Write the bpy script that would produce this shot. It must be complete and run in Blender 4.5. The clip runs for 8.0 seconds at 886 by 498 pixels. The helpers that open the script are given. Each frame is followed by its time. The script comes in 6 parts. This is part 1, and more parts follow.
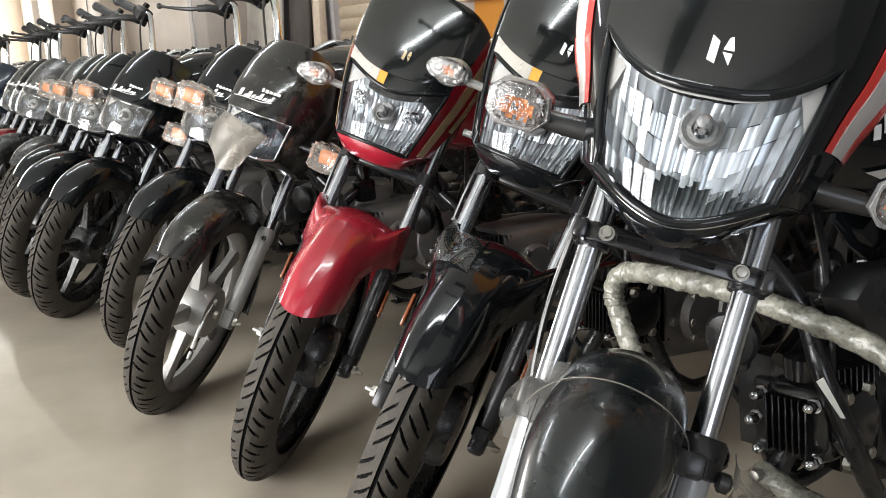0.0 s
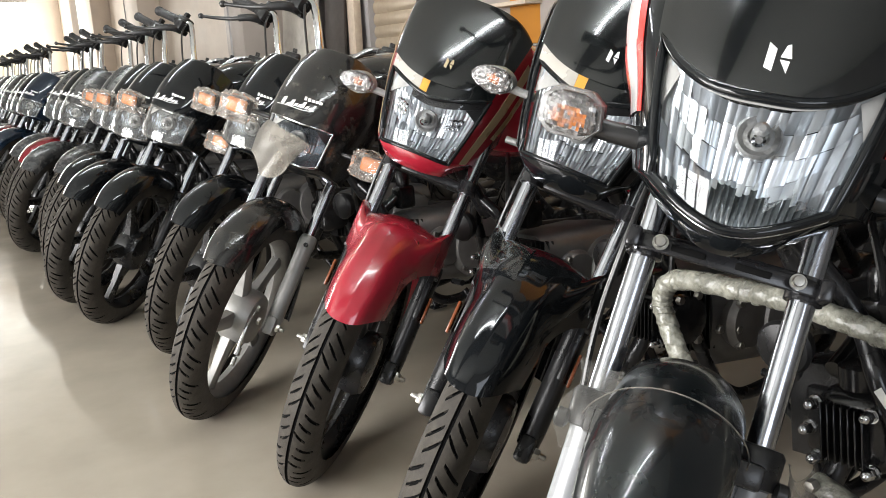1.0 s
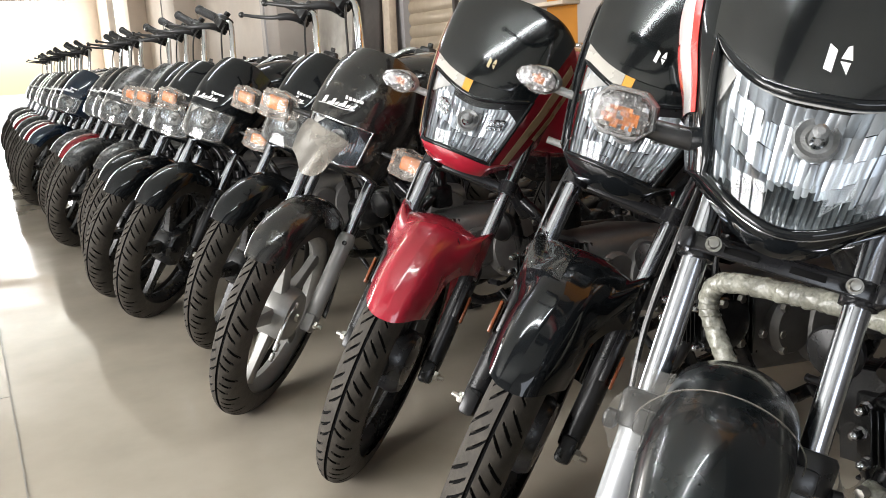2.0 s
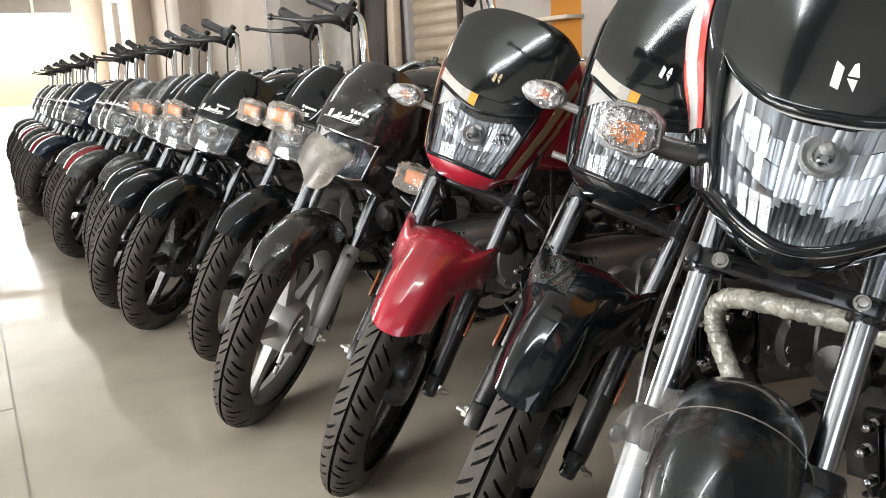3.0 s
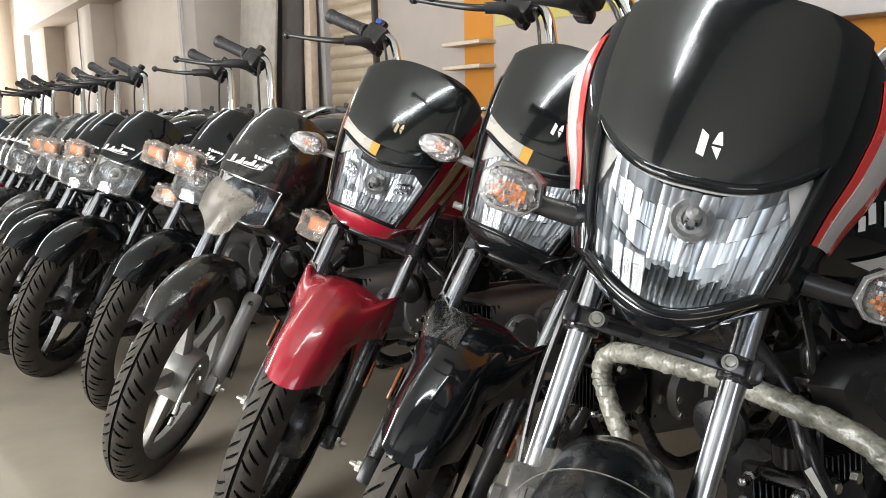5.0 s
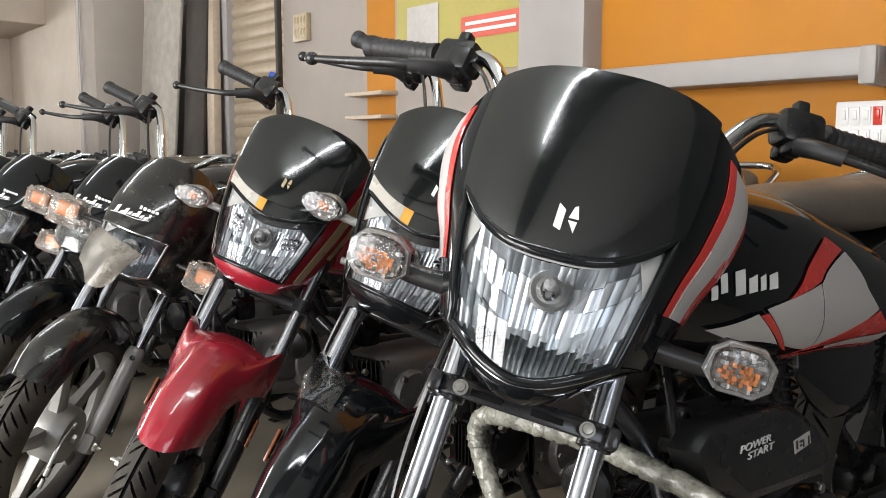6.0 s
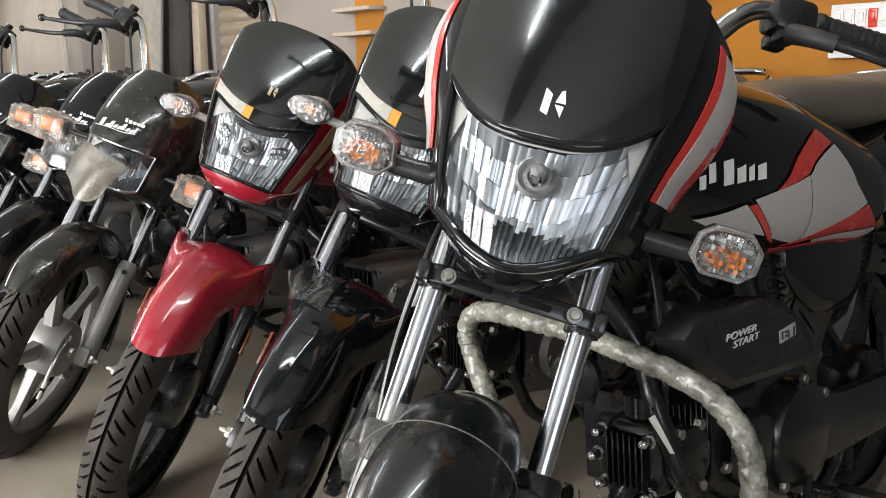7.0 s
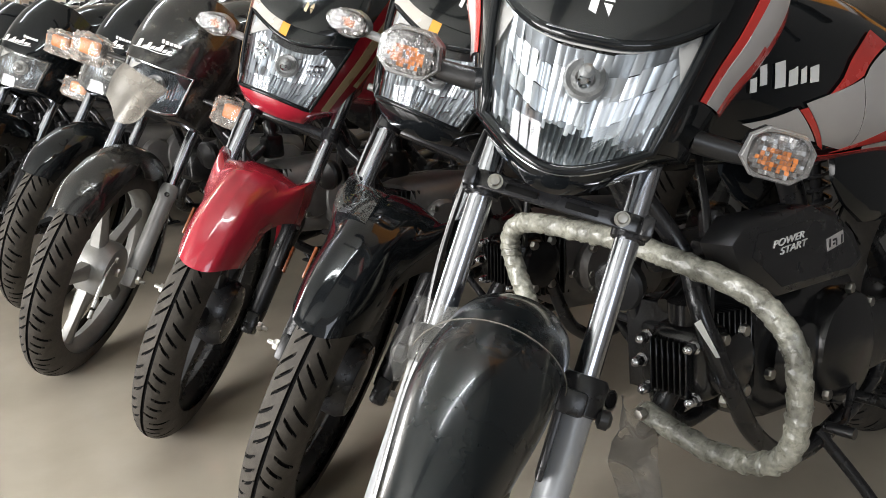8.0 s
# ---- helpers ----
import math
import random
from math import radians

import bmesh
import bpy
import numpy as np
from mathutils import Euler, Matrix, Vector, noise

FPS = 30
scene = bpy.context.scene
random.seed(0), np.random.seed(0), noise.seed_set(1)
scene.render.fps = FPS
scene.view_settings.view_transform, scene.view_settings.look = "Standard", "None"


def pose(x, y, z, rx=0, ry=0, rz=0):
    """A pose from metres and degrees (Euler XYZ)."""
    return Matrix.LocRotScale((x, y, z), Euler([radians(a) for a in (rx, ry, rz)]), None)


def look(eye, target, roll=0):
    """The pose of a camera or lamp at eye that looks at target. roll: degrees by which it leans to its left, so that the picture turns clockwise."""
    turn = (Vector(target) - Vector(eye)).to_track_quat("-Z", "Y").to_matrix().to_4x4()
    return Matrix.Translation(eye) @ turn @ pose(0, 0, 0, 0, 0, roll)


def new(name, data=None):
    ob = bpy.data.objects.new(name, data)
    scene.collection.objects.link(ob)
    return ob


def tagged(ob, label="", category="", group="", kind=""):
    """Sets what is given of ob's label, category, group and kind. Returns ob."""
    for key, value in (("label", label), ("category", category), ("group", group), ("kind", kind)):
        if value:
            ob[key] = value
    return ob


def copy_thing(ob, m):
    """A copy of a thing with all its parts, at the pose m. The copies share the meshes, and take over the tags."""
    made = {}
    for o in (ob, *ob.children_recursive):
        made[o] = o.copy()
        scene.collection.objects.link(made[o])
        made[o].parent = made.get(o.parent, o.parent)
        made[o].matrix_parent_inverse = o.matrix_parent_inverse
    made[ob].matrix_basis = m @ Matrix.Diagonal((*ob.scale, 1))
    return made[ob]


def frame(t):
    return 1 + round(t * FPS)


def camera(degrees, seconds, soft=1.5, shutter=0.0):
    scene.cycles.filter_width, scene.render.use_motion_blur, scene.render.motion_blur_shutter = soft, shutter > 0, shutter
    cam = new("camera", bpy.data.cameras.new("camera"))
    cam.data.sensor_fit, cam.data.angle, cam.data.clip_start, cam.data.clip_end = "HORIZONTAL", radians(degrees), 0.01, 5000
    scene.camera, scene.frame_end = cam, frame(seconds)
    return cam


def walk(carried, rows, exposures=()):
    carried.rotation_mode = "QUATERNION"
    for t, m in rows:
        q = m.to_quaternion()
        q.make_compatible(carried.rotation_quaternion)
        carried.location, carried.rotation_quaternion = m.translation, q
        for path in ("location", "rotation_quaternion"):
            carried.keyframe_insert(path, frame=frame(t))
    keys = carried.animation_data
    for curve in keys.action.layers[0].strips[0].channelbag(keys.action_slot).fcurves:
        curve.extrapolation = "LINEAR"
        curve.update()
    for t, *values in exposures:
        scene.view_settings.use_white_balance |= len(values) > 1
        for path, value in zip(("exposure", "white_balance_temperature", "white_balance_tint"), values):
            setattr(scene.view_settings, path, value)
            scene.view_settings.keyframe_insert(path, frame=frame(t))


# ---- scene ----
cam = camera(55.5, 8.0, soft=0.9)
METRES, EYE, TILT, LEAN, TURN = 0.273, 0.909, -13.46, 2.64, 0.0
ROWS = [
    (0.0, 0.0, 0.0, 0.0, 0.0, 0.0, 0.0),
    (0.5, -0.0254, -0.0061, 0.0159, 0.62, 0.2, 0.17),
    (1.0, -0.0957, -0.0184, 0.0187, 2.09, 0.32, 0.07),
    (1.5, -0.1637, -0.0295, 0.0133, 3.5, 0.26, -0.29),
    (3.0, -0.212, -0.0382, 0.0231, 4.15, 1.15, -0.95),
    (3.5, -0.2023, -0.0377, 0.0372, 3.66, 1.83, -1.15),
    (4.0, -0.1813, -0.0321, 0.0357, 2.87, 2.21, -1.17),
    (5.5, 0.075, -0.0314, 0.1685, -4.12, 5.63, -1.27),
    (6.0, 0.1673, -0.0667, 0.2136, -7.06, 7.03, -1.19),
    (6.5, 0.2072, -0.063, 0.1569, -7.95, 5.07, -0.83),
    (7.0, 0.2017, -0.0453, 0.0462, -7.42, 2.16, -0.38),
    (7.5, 0.1835, -0.0467, -0.0249, -6.42, -0.5, -0.08),
    (8.0, 0.1323, -0.05, -0.065, -5.3, -2.54, 0.15),
]
walk(cam, [(t, pose(0, 0, EYE, TILT, LEAN, TURN) @ pose(METRES * x, METRES * y, METRES * z, 90 + pitch, roll, yaw)) for t, x, y, z, yaw, pitch, roll in ROWS],
     exposures=[(0.0, 0.60), (3.5, 0.50), (5.5, 0.44), (6.0, 0.34), (7.0, 0.38), (7.5, 0.54), (8.0, 0.66)])

# The room: local x runs along the wall towards the near end, local y towards the wall behind the row.
ROOM = pose(0, 0, 0, 0, 0, -56.4)
FAR, NEAR, WALL, FRONT, HIGH = -17.5, 2.6, 2.45, -4.2, 3.2

# ---- light ----
world = bpy.data.worlds.new("sky")
scene.world = world
world.use_nodes = True
wn = world.node_tree
sky = wn.nodes.new("ShaderNodeTexSky")
sky.sky_type = "NISHITA"
sky.sun_disc = False
sky.sun_elevation = radians(48)
sky.sun_rotation = radians(300)
wn.links.new(sky.outputs[0], wn.nodes["Background"].inputs[0])
wn.nodes["Background"].inputs[1].default_value = 0.15
sun = new("sun", bpy.data.lights.new("sun", "SUN"))
sun.data.energy, sun.data.angle, sun.data.color = 4.0, radians(0.6), (1.0, 0.95, 0.88)
sun.matrix_world = look((0, 0, 0), ROOM.to_3x3() @ Vector((0.75, 0.35, -0.9)))


def area(name, m, sx, sy, power, color):
    ob = new(name, bpy.data.lights.new(name, "AREA"))
    ob.data.shape, ob.data.size, ob.data.size_y, ob.data.energy, ob.data.color = "RECTANGLE", sx, sy, power, color
    ob.matrix_world = m
    return ob


# Daylight in the far doorway and in the shop front, lamp tubes under the ceiling.
area("door_daylight", ROOM @ pose(FAR - 0.15, -0.75, 1.12, 0, -90, 0), 2.2, 5.2, 560, (1.0, 0.98, 0.95))
area("window_daylight", ROOM @ pose(-15.55, WALL + 0.1, 1.7, -90, 0, 0), 2.6, 1.9, 140, (1.0, 0.98, 0.95))
area("shop_front_daylight", ROOM @ pose(-1.5, FRONT - 0.1, 1.45, 90, 0, 0), 3.6, 2.4, 470, (1.0, 0.98, 0.97))
area("side_window_daylight", ROOM @ pose(NEAR + 0.1, -0.7, 1.6, 0, 90, 0), 1.4, 1.8, 22, (0.95, 0.98, 1.03))


# ---- materials ----
def mat(name, color, rough=0.5, metal=0.0, vary=0.08, scale=18.0, bump=0.0, bump_scale=120.0, coat=0.0, dirt=0.0, dirt_color=(0.3, 0.27, 0.22), spec=0.5, rvary=0.08, pieces=0.0):
    """Principled surface with two scales of colour change, uneven gloss, fine relief and dust."""
    m = bpy.data.materials.new(name)
    m.use_nodes = True
    t = m.node_tree
    n, l = t.nodes, t.links
    b = n["Principled BSDF"]
    tc = n.new("ShaderNodeTexCoord")
    src = tc.outputs["Object"]

    def noise_tex(s, detail=5, rgh=0.55):
        x = n.new("ShaderNodeTexNoise")
        x.inputs["Scale"].default_value, x.inputs["Detail"].default_value, x.inputs["Roughness"].default_value = s, detail, rgh
        l.new(src, x.inputs["Vector"])
        return x.outputs["Fac"]

    def mapped(s, lo, hi, a, c):
        x = n.new("ShaderNodeMapRange")
        x.inputs[1].default_value, x.inputs[2].default_value, x.inputs[3].default_value, x.inputs[4].default_value = lo, hi, a, c
        l.new(s, x.inputs[0])
        return x.outputs[0]

    def math_node(op, p, q):
        x = n.new("ShaderNodeMath")
        x.operation = op
        for k, val in ((0, p), (1, q)):
            if isinstance(val, (int, float)):
                x.inputs[k].default_value = val
            else:
                l.new(val, x.inputs[k])
        return x.outputs[0]

    big, fine = noise_tex(scale * 0.25, 3), noise_tex(scale * 2.5, 6)
    val = math_node("MULTIPLY", mapped(big, 0.3, 0.7, 1 - vary, 1 + vary), mapped(fine, 0.3, 0.7, 1 - vary * 0.6, 1 + vary * 0.6))
    if pieces:
        oi = n.new("ShaderNodeObjectInfo")
        val = math_node("MULTIPLY", val, mapped(oi.outputs["Random"], 0, 1, 1 - pieces, 1 + pieces))
    hsv = n.new("ShaderNodeHueSaturation")
    hsv.inputs["Color"].default_value = (*color, 1)
    l.new(val, hsv.inputs["Value"])
    col = hsv.outputs["Color"]
    rgh = mapped(noise_tex(scale, 5), 0.3, 0.7, max(0.02, rough - rvary), min(1, rough + rvary))
    if dirt:
        msk = mapped(noise_tex(scale * 0.6, 8, 0.7), 0.62 - dirt * 0.35, 0.80, 0, min(1, dirt * 1.2))
        mx = n.new("ShaderNodeMix")
        mx.data_type = "RGBA"
        l.new(msk, mx.inputs[0])
        l.new(col, mx.inputs[6])
        mx.inputs[7].default_value = (*dirt_color, 1)
        col = mx.outputs[2]
        rgh = math_node("ADD", rgh, math_node("MULTIPLY", msk, 0.4))
    l.new(col, b.inputs["Base Color"])
    l.new(rgh, b.inputs["Roughness"])
    b.inputs["Metallic"].default_value = metal
    b.inputs["Specular IOR Level"].default_value = spec
    b.inputs["Coat Weight"].default_value = coat
    b.inputs["Coat Roughness"].default_value = 0.03
    if bump:
        bp = n.new("ShaderNodeBump")
        bp.inputs["Strength"].default_value, bp.inputs["Distance"].default_value = bump, 0.002
        l.new(noise_tex(bump_scale, 4), bp.inputs["Height"])
        l.new(bp.outputs[0], b.inputs["Normal"])
    return m


def thin_glass(name, tint, gloss=1.0, rough=0.02, body=0.0, body_color=(0.8, 0.8, 0.8), bump=0.0, bump_scale=60.0):
    """Clear sheet: see-through, with a reflection that grows at grazing angles and a little body colour."""
    m = bpy.data.materials.new(name)
    m.use_nodes = True
    n, l = m.node_tree.nodes, m.node_tree.links
    n.remove(n["Principled BSDF"])
    tr, gl, mx, fr = n.new("ShaderNodeBsdfTransparent"), n.new("ShaderNodeBsdfGlossy"), n.new("ShaderNodeMixShader"), n.new("ShaderNodeFresnel")
    tr.inputs[0].default_value = (*tint, 1)
    gl.inputs["Roughness"].default_value = rough
    gl.inputs["Color"].default_value = (gloss, gloss, gloss, 1)
    fr.inputs[0].default_value = 1.5
    base = tr.outputs[0]
    if body:
        df, m2 = n.new("ShaderNodeBsdfDiffuse"), n.new("ShaderNodeMixShader")
        df.inputs[0].default_value = (*body_color, 1)
        nz, mr, tc0 = n.new("ShaderNodeTexNoise"), n.new("ShaderNodeMapRange"), n.new("ShaderNodeTexCoord")
        nz.inputs["Scale"].default_value = bump_scale
        mr.inputs[1].default_value, mr.inputs[2].default_value = 0.3, 0.7
        mr.inputs[3].default_value, mr.inputs[4].default_value = body * 0.6, min(1, body * 1.4)
        l.new(tc0.outputs["Object"], nz.inputs["Vector"])
        l.new(nz.outputs["Fac"], mr.inputs[0])
        l.new(mr.outputs[0], m2.inputs[0])
        l.new(tr.outputs[0], m2.inputs[1])
        l.new(df.outputs[0], m2.inputs[2])
        base = m2.outputs[0]
    l.new(fr.outputs[0], mx.inputs[0])
    l.new(base, mx.inputs[1])
    l.new(gl.outputs[0], mx.inputs[2])
    if bump:
        tc, nt, bp = n.new("ShaderNodeTexCoord"), n.new("ShaderNodeTexNoise"), n.new("ShaderNodeBump")
        nt.inputs["Scale"].default_value, nt.inputs["Detail"].default_value = bump_scale, 4
        bp.inputs["Strength"].default_value, bp.inputs["Distance"].default_value = bump, 0.003
        l.new(tc.outputs["Object"], nt.inputs["Vector"])
        l.new(nt.outputs["Fac"], bp.inputs["Height"])
        l.new(bp.outputs[0], gl.inputs["Normal"])
        l.new(bp.outputs[0], fr.inputs["Normal"])
    l.new(mx.outputs[0], n["Material Output"].inputs[0])
    return m


def glow(name, color, strength):
    m = bpy.data.materials.new(name)
    m.use_nodes = True
    b = m.node_tree.nodes["Principled BSDF"]
    b.inputs["Base Color"].default_value = (*color, 1)
    b.inputs["Emission Color"].default_value = (*color, 1)
    b.inputs["Emission Strength"].default_value = strength
    return m


BLACK_PAINT = mat("black_paint", (0.006, 0.007, 0.008), 0.07, spec=0.38, vary=0.15, rvary=0.03, dirt=0.06, dirt_color=(0.05, 0.05, 0.045))
FILMED_BLACK = mat("black_paint_under_film", (0.004, 0.006, 0.007), 0.27, vary=0.15, rvary=0.05, spec=0.42, coat=0.42, scale=12, bump=0.05, bump_scale=14)
DUSTY_BLACK = mat("dusty_black_paint", (0.012, 0.012, 0.012), 0.16, coat=0.3, vary=0.2, dirt=0.34, scale=40, dirt_color=(0.14, 0.13, 0.10))
# Black for the far machines, paled in colour to carry the glare haze.
HAZED_BLACK = mat("hazed_black_paint", (0.035, 0.036, 0.037), 0.24, vary=0.2, dirt=0.40, scale=30, dirt_color=(0.19, 0.18, 0.165))
RED_PAINT = mat("red_paint", (0.29, 0.013, 0.026), 0.22, coat=0.6, vary=0.06, rvary=0.03)
DARK_RED = mat("dark_red_paint", (0.16, 0.01, 0.015), 0.16, coat=0.5)
BLUE_BLACK = mat("blue_black_paint", (0.008, 0.016, 0.030), 0.14, coat=0.5)
SMOKE = mat("smoked_visor", (0.004, 0.005, 0.0055), 0.13, vary=0.1, rvary=0.05, spec=0.6, coat=0.45, dirt=0.05, scale=26, dirt_color=(0.03, 0.03, 0.028))
SATIN = mat("satin_black_plastic", (0.011, 0.011, 0.0115), 0.31, bump=0.12, bump_scale=600, dirt=0.08, dirt_color=(0.05, 0.047, 0.042))
FRAME = mat("black_frame_enamel", (0.010, 0.010, 0.011), 0.26, dirt=0.12, dirt_color=(0.08, 0.075, 0.06))
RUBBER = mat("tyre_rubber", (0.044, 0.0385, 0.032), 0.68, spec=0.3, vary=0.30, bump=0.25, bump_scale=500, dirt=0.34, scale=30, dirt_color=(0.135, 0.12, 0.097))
# Dust-free near-black for recesses, with their shade put into the colour.
GROOVE_SHADE = mat("groove_shade", (0.005, 0.005, 0.005), 0.9, spec=0.1, vary=0.2)
GRIP_RUBBER = mat("grip_rubber", (0.014, 0.014, 0.015), 0.5, bump=0.3, bump_scale=700, dirt=0.12, dirt_color=(0.08, 0.08, 0.07))
CHROME = mat("chrome", (0.62, 0.63, 0.65), 0.12, 1.0, vary=0.05, rvary=0.04)
DULL_CHROME = mat("fork_chrome", (0.46, 0.48, 0.52), 0.19, 1.0, vary=0.10, rvary=0.05)
ALLOY = mat("cast_alloy", (0.30, 0.295, 0.28), 0.40, 0.6, vary=0.12, bump=0.12, bump_scale=300, dirt=0.16)
GREY_PAINT = mat("grey_painted_alloy", (0.24, 0.235, 0.225), 0.36, 0.2, vary=0.08, dirt=0.15)
DARK_ALLOY = mat("black_alloy", (0.012, 0.012, 0.0125), 0.28, 0.1, dirt=0.12, dirt_color=(0.06, 0.055, 0.048))
ENGINE = mat("engine_black", (0.010, 0.010, 0.0105), 0.19, 0.0, vary=0.2, bump=0.10, bump_scale=350, dirt=0.06, dirt_color=(0.05, 0.047, 0.043))
ALLOY_DULL = mat("dull_cast_alloy", (0.16, 0.155, 0.15), 0.42, 0.6, vary=0.15, bump=0.2, bump_scale=250, dirt=0.15)
STEEL = mat("zinc_bolt", (0.40, 0.39, 0.36), 0.34, 1.0, vary=0.15)
SILVER_STRIPE = mat("silver_decal", (0.45, 0.43, 0.42), 0.34, 0.0, vary=0.03, scale=6, rvary=0.03)
RED_STRIPE = mat("red_decal", (0.56, 0.035, 0.028), 0.24, vary=0.05, coat=0.4)
GOLD_STRIPE = mat("gold_decal", (0.40, 0.31, 0.19), 0.28, 0.1, vary=0.05)
WHITE_DECAL = mat("white_decal", (0.75, 0.75, 0.74), 0.35, vary=0.04)
AMBER_REFLECTION = mat("amber_sticker", (0.62, 0.30, 0.05), 0.35, vary=0.05)
REFLECTOR = mat("lamp_reflector", (0.50, 0.535, 0.565), 0.30, 0.90, vary=0.06, rvary=0.04)
DIM_REFLECTOR = mat("dim_lamp_reflector", (0.19, 0.215, 0.24), 0.22, 0.9, vary=0.1, rvary=0.05)
SIDE_REFLECTOR = mat("side_reflector_plastic", (0.17, 0.045, 0.014), 0.25, vary=0.15, scale=60)
LAMP_WHITE = mat("lamp_corner_silver", (0.40, 0.39, 0.37), 0.34, 0.1, vary=0.06, rvary=0.05)
LAMP_FACET = mat("lamp_clear_facet", (0.30, 0.295, 0.29), 0.25, 0.8, vary=0.1)
LAMP_CHROME = mat("lamp_chrome_facet", (0.22, 0.215, 0.21), 0.2, 1.0, vary=0.1)
BAND = mat("silver_brow_reflection", (0.46, 0.44, 0.40), 0.30, 0.3, vary=0.05)
AMBER = mat("amber_plastic", (0.50, 0.15, 0.022), 0.12, vary=0.25, scale=90, bump=0.6, bump_scale=220, spec=0.8)
LAMP_BACK = mat("lamp_back_chrome", (0.23, 0.23, 0.225), 0.34, 0.45, vary=0.2, scale=80, bump=0.8, bump_scale=260)
FLUTE = mat("fluted_lamp_glass", (0.060, 0.070, 0.073), 0.16, 0.35, vary=0.4, scale=60, bump=0.5, bump_scale=160, spec=0.9)
CLEAR = thin_glass("clear_lamp_lens", (0.95, 0.96, 0.97), 1.0, 0.02)
RIBBED = thin_glass("ribbed_lamp_lens", (0.86, 0.86, 0.86), 0.9, 0.05, 0.08, (0.26, 0.255, 0.25), 0.6, 150)
FILM = thin_glass("clear_protective_film", (0.93, 0.93, 0.91), 1.0, 0.10, 0.08, (0.66, 0.64, 0.60), 0.7, 40)
THIN_FILM = thin_glass("thin_clear_film", (0.97, 0.97, 0.96), 1.0, 0.06, 0.025, (0.66, 0.64, 0.60), 0.4, 30)
CRINKLED = thin_glass("crinkled_packing_film", (0.90, 0.88, 0.85), 1.0, 0.14, 0.24, (0.52, 0.47, 0.42), 1.0, 70)
MILKY = thin_glass("milky_plastic_wrap", (0.80, 0.78, 0.73), 0.4, 0.32, 0.34, (0.33, 0.305, 0.265), 0.35, 20)
WRAP = mat("wrapping_film", (0.185, 0.182, 0.150), 0.30, vary=0.60, scale=70, bump=0.8, bump_scale=130, spec=0.7)
LIGHT_LEG = mat("light_grey_fork_paint", (0.30, 0.31, 0.32), 0.34, 0.2, vary=0.06, dirt=0.08)
SEAT_MAT = mat("seat_vinyl", (0.13, 0.105, 0.083), 0.48, vary=0.12, bump=0.4, bump_scale=500, dirt=0.22, dirt_color=(0.15, 0.12, 0.09))
BLUE_PLASTIC = mat("blue_plastic", (0.02, 0.06, 0.30), 0.35)
PAPER = mat("paper_tag", (0.66, 0.66, 0.63), 0.7, vary=0.05)


# ---- mesh helpers ----
def part(name, bm, material, parent=None, label="", m=None, flat=False, sharp=0.7):
    """Links a bmesh as one mesh object under a thing or a part."""
    me = bpy.data.meshes.new(name)
    bmesh.ops.recalc_face_normals(bm, faces=bm.faces[:])
    for f in bm.faces:
        f.smooth = not flat
    if not flat:
        for e in bm.edges:
            if len(e.link_faces) == 2 and e.calc_face_angle(0) > sharp:
                e.smooth = False
    bm.to_mesh(me)
    bm.free()
    me.materials.append(material)
    ob = new(name, me)
    if m is not None:
        ob.matrix_basis = m
    if parent is not None:
        ob.parent = parent
    if label:
        tagged(ob, label)
    return ob


def thing(name, label, category, m=None, group="", kind=""):
    ob = new(name)
    ob.empty_display_size = 0.1
    if m is not None:
        ob.matrix_basis = m
    return tagged(ob, label, category, group, kind)


def merge(*bms):
    out = bmesh.new()
    for b in bms:
        me = bpy.data.meshes.new("tmp")
        b.to_mesh(me)
        b.free()
        out.from_mesh(me)
        bpy.data.meshes.remove(me)
    return out


def moved(bm, m):
    bmesh.ops.transform(bm, matrix=m, verts=bm.verts[:])
    return bm


def spline(pts, steps=6):
    pts = [Vector(p) for p in pts]
    if steps < 2 or len(pts) < 3:
        return pts
    ext = [pts[0] * 2 - pts[1]] + pts + [pts[-1] * 2 - pts[-2]]
    out = []
    for i in range(1, len(ext) - 2):
        p0, p1, p2, p3 = ext[i - 1:i + 3]
        for k in range(steps):
            t = k / steps
            out.append(0.5 * (2 * p1 + (p2 - p0) * t + (2 * p0 - 5 * p1 + 4 * p2 - p3) * t * t + (3 * p1 - p0 - 3 * p2 + p3) * t ** 3))
    out.append(pts[-1])
    return out


def tube(pts, r, n=10, steps=6, closed=False, caps=True, wobble=0.0):
    """A round bar along a smooth line; r may be a function of the place along it, 0 to 1."""
    line = spline(pts + [pts[0]], steps)[:-1] if closed else spline(pts, steps)
    bm = bmesh.new()
    rings, up = [], None
    for i, p in enumerate(line):
        a = line[i - 1] if (i or closed) else p
        c = line[(i + 1) % len(line)] if (i + 1 < len(line) or closed) else p
        d = (c - a).normalized()
        if up is None:
            up = d.orthogonal().normalized()
        up = (up - d * up.dot(d)).normalized()
        side = d.cross(up)
        rad = r(i / max(1, len(line) - 1)) if callable(r) else r
        ring = []
        for k in range(n):
            g = 2 * math.pi * k / n
            w = 1 + (wobble * (noise.noise(p * 55 + Vector((k * 0.35, 0, 0))) + 1.1 * math.sin(g + i * 0.33) ** 3) if wobble else 0)
            ring.append(bm.verts.new(p + (up * math.cos(g) + side * math.sin(g)) * rad * w))
        rings.append(ring)
    m = len(rings)
    for i in range(m if closed else m - 1):
        q, s = rings[i], rings[(i + 1) % m]
        for k in range(n):
            bm.faces.new((q[k], q[(k + 1) % n], s[(k + 1) % n], s[k]))
    if caps and not closed:
        bm.faces.new(rings[0][::-1])
        bm.faces.new(rings[-1])
    return bm


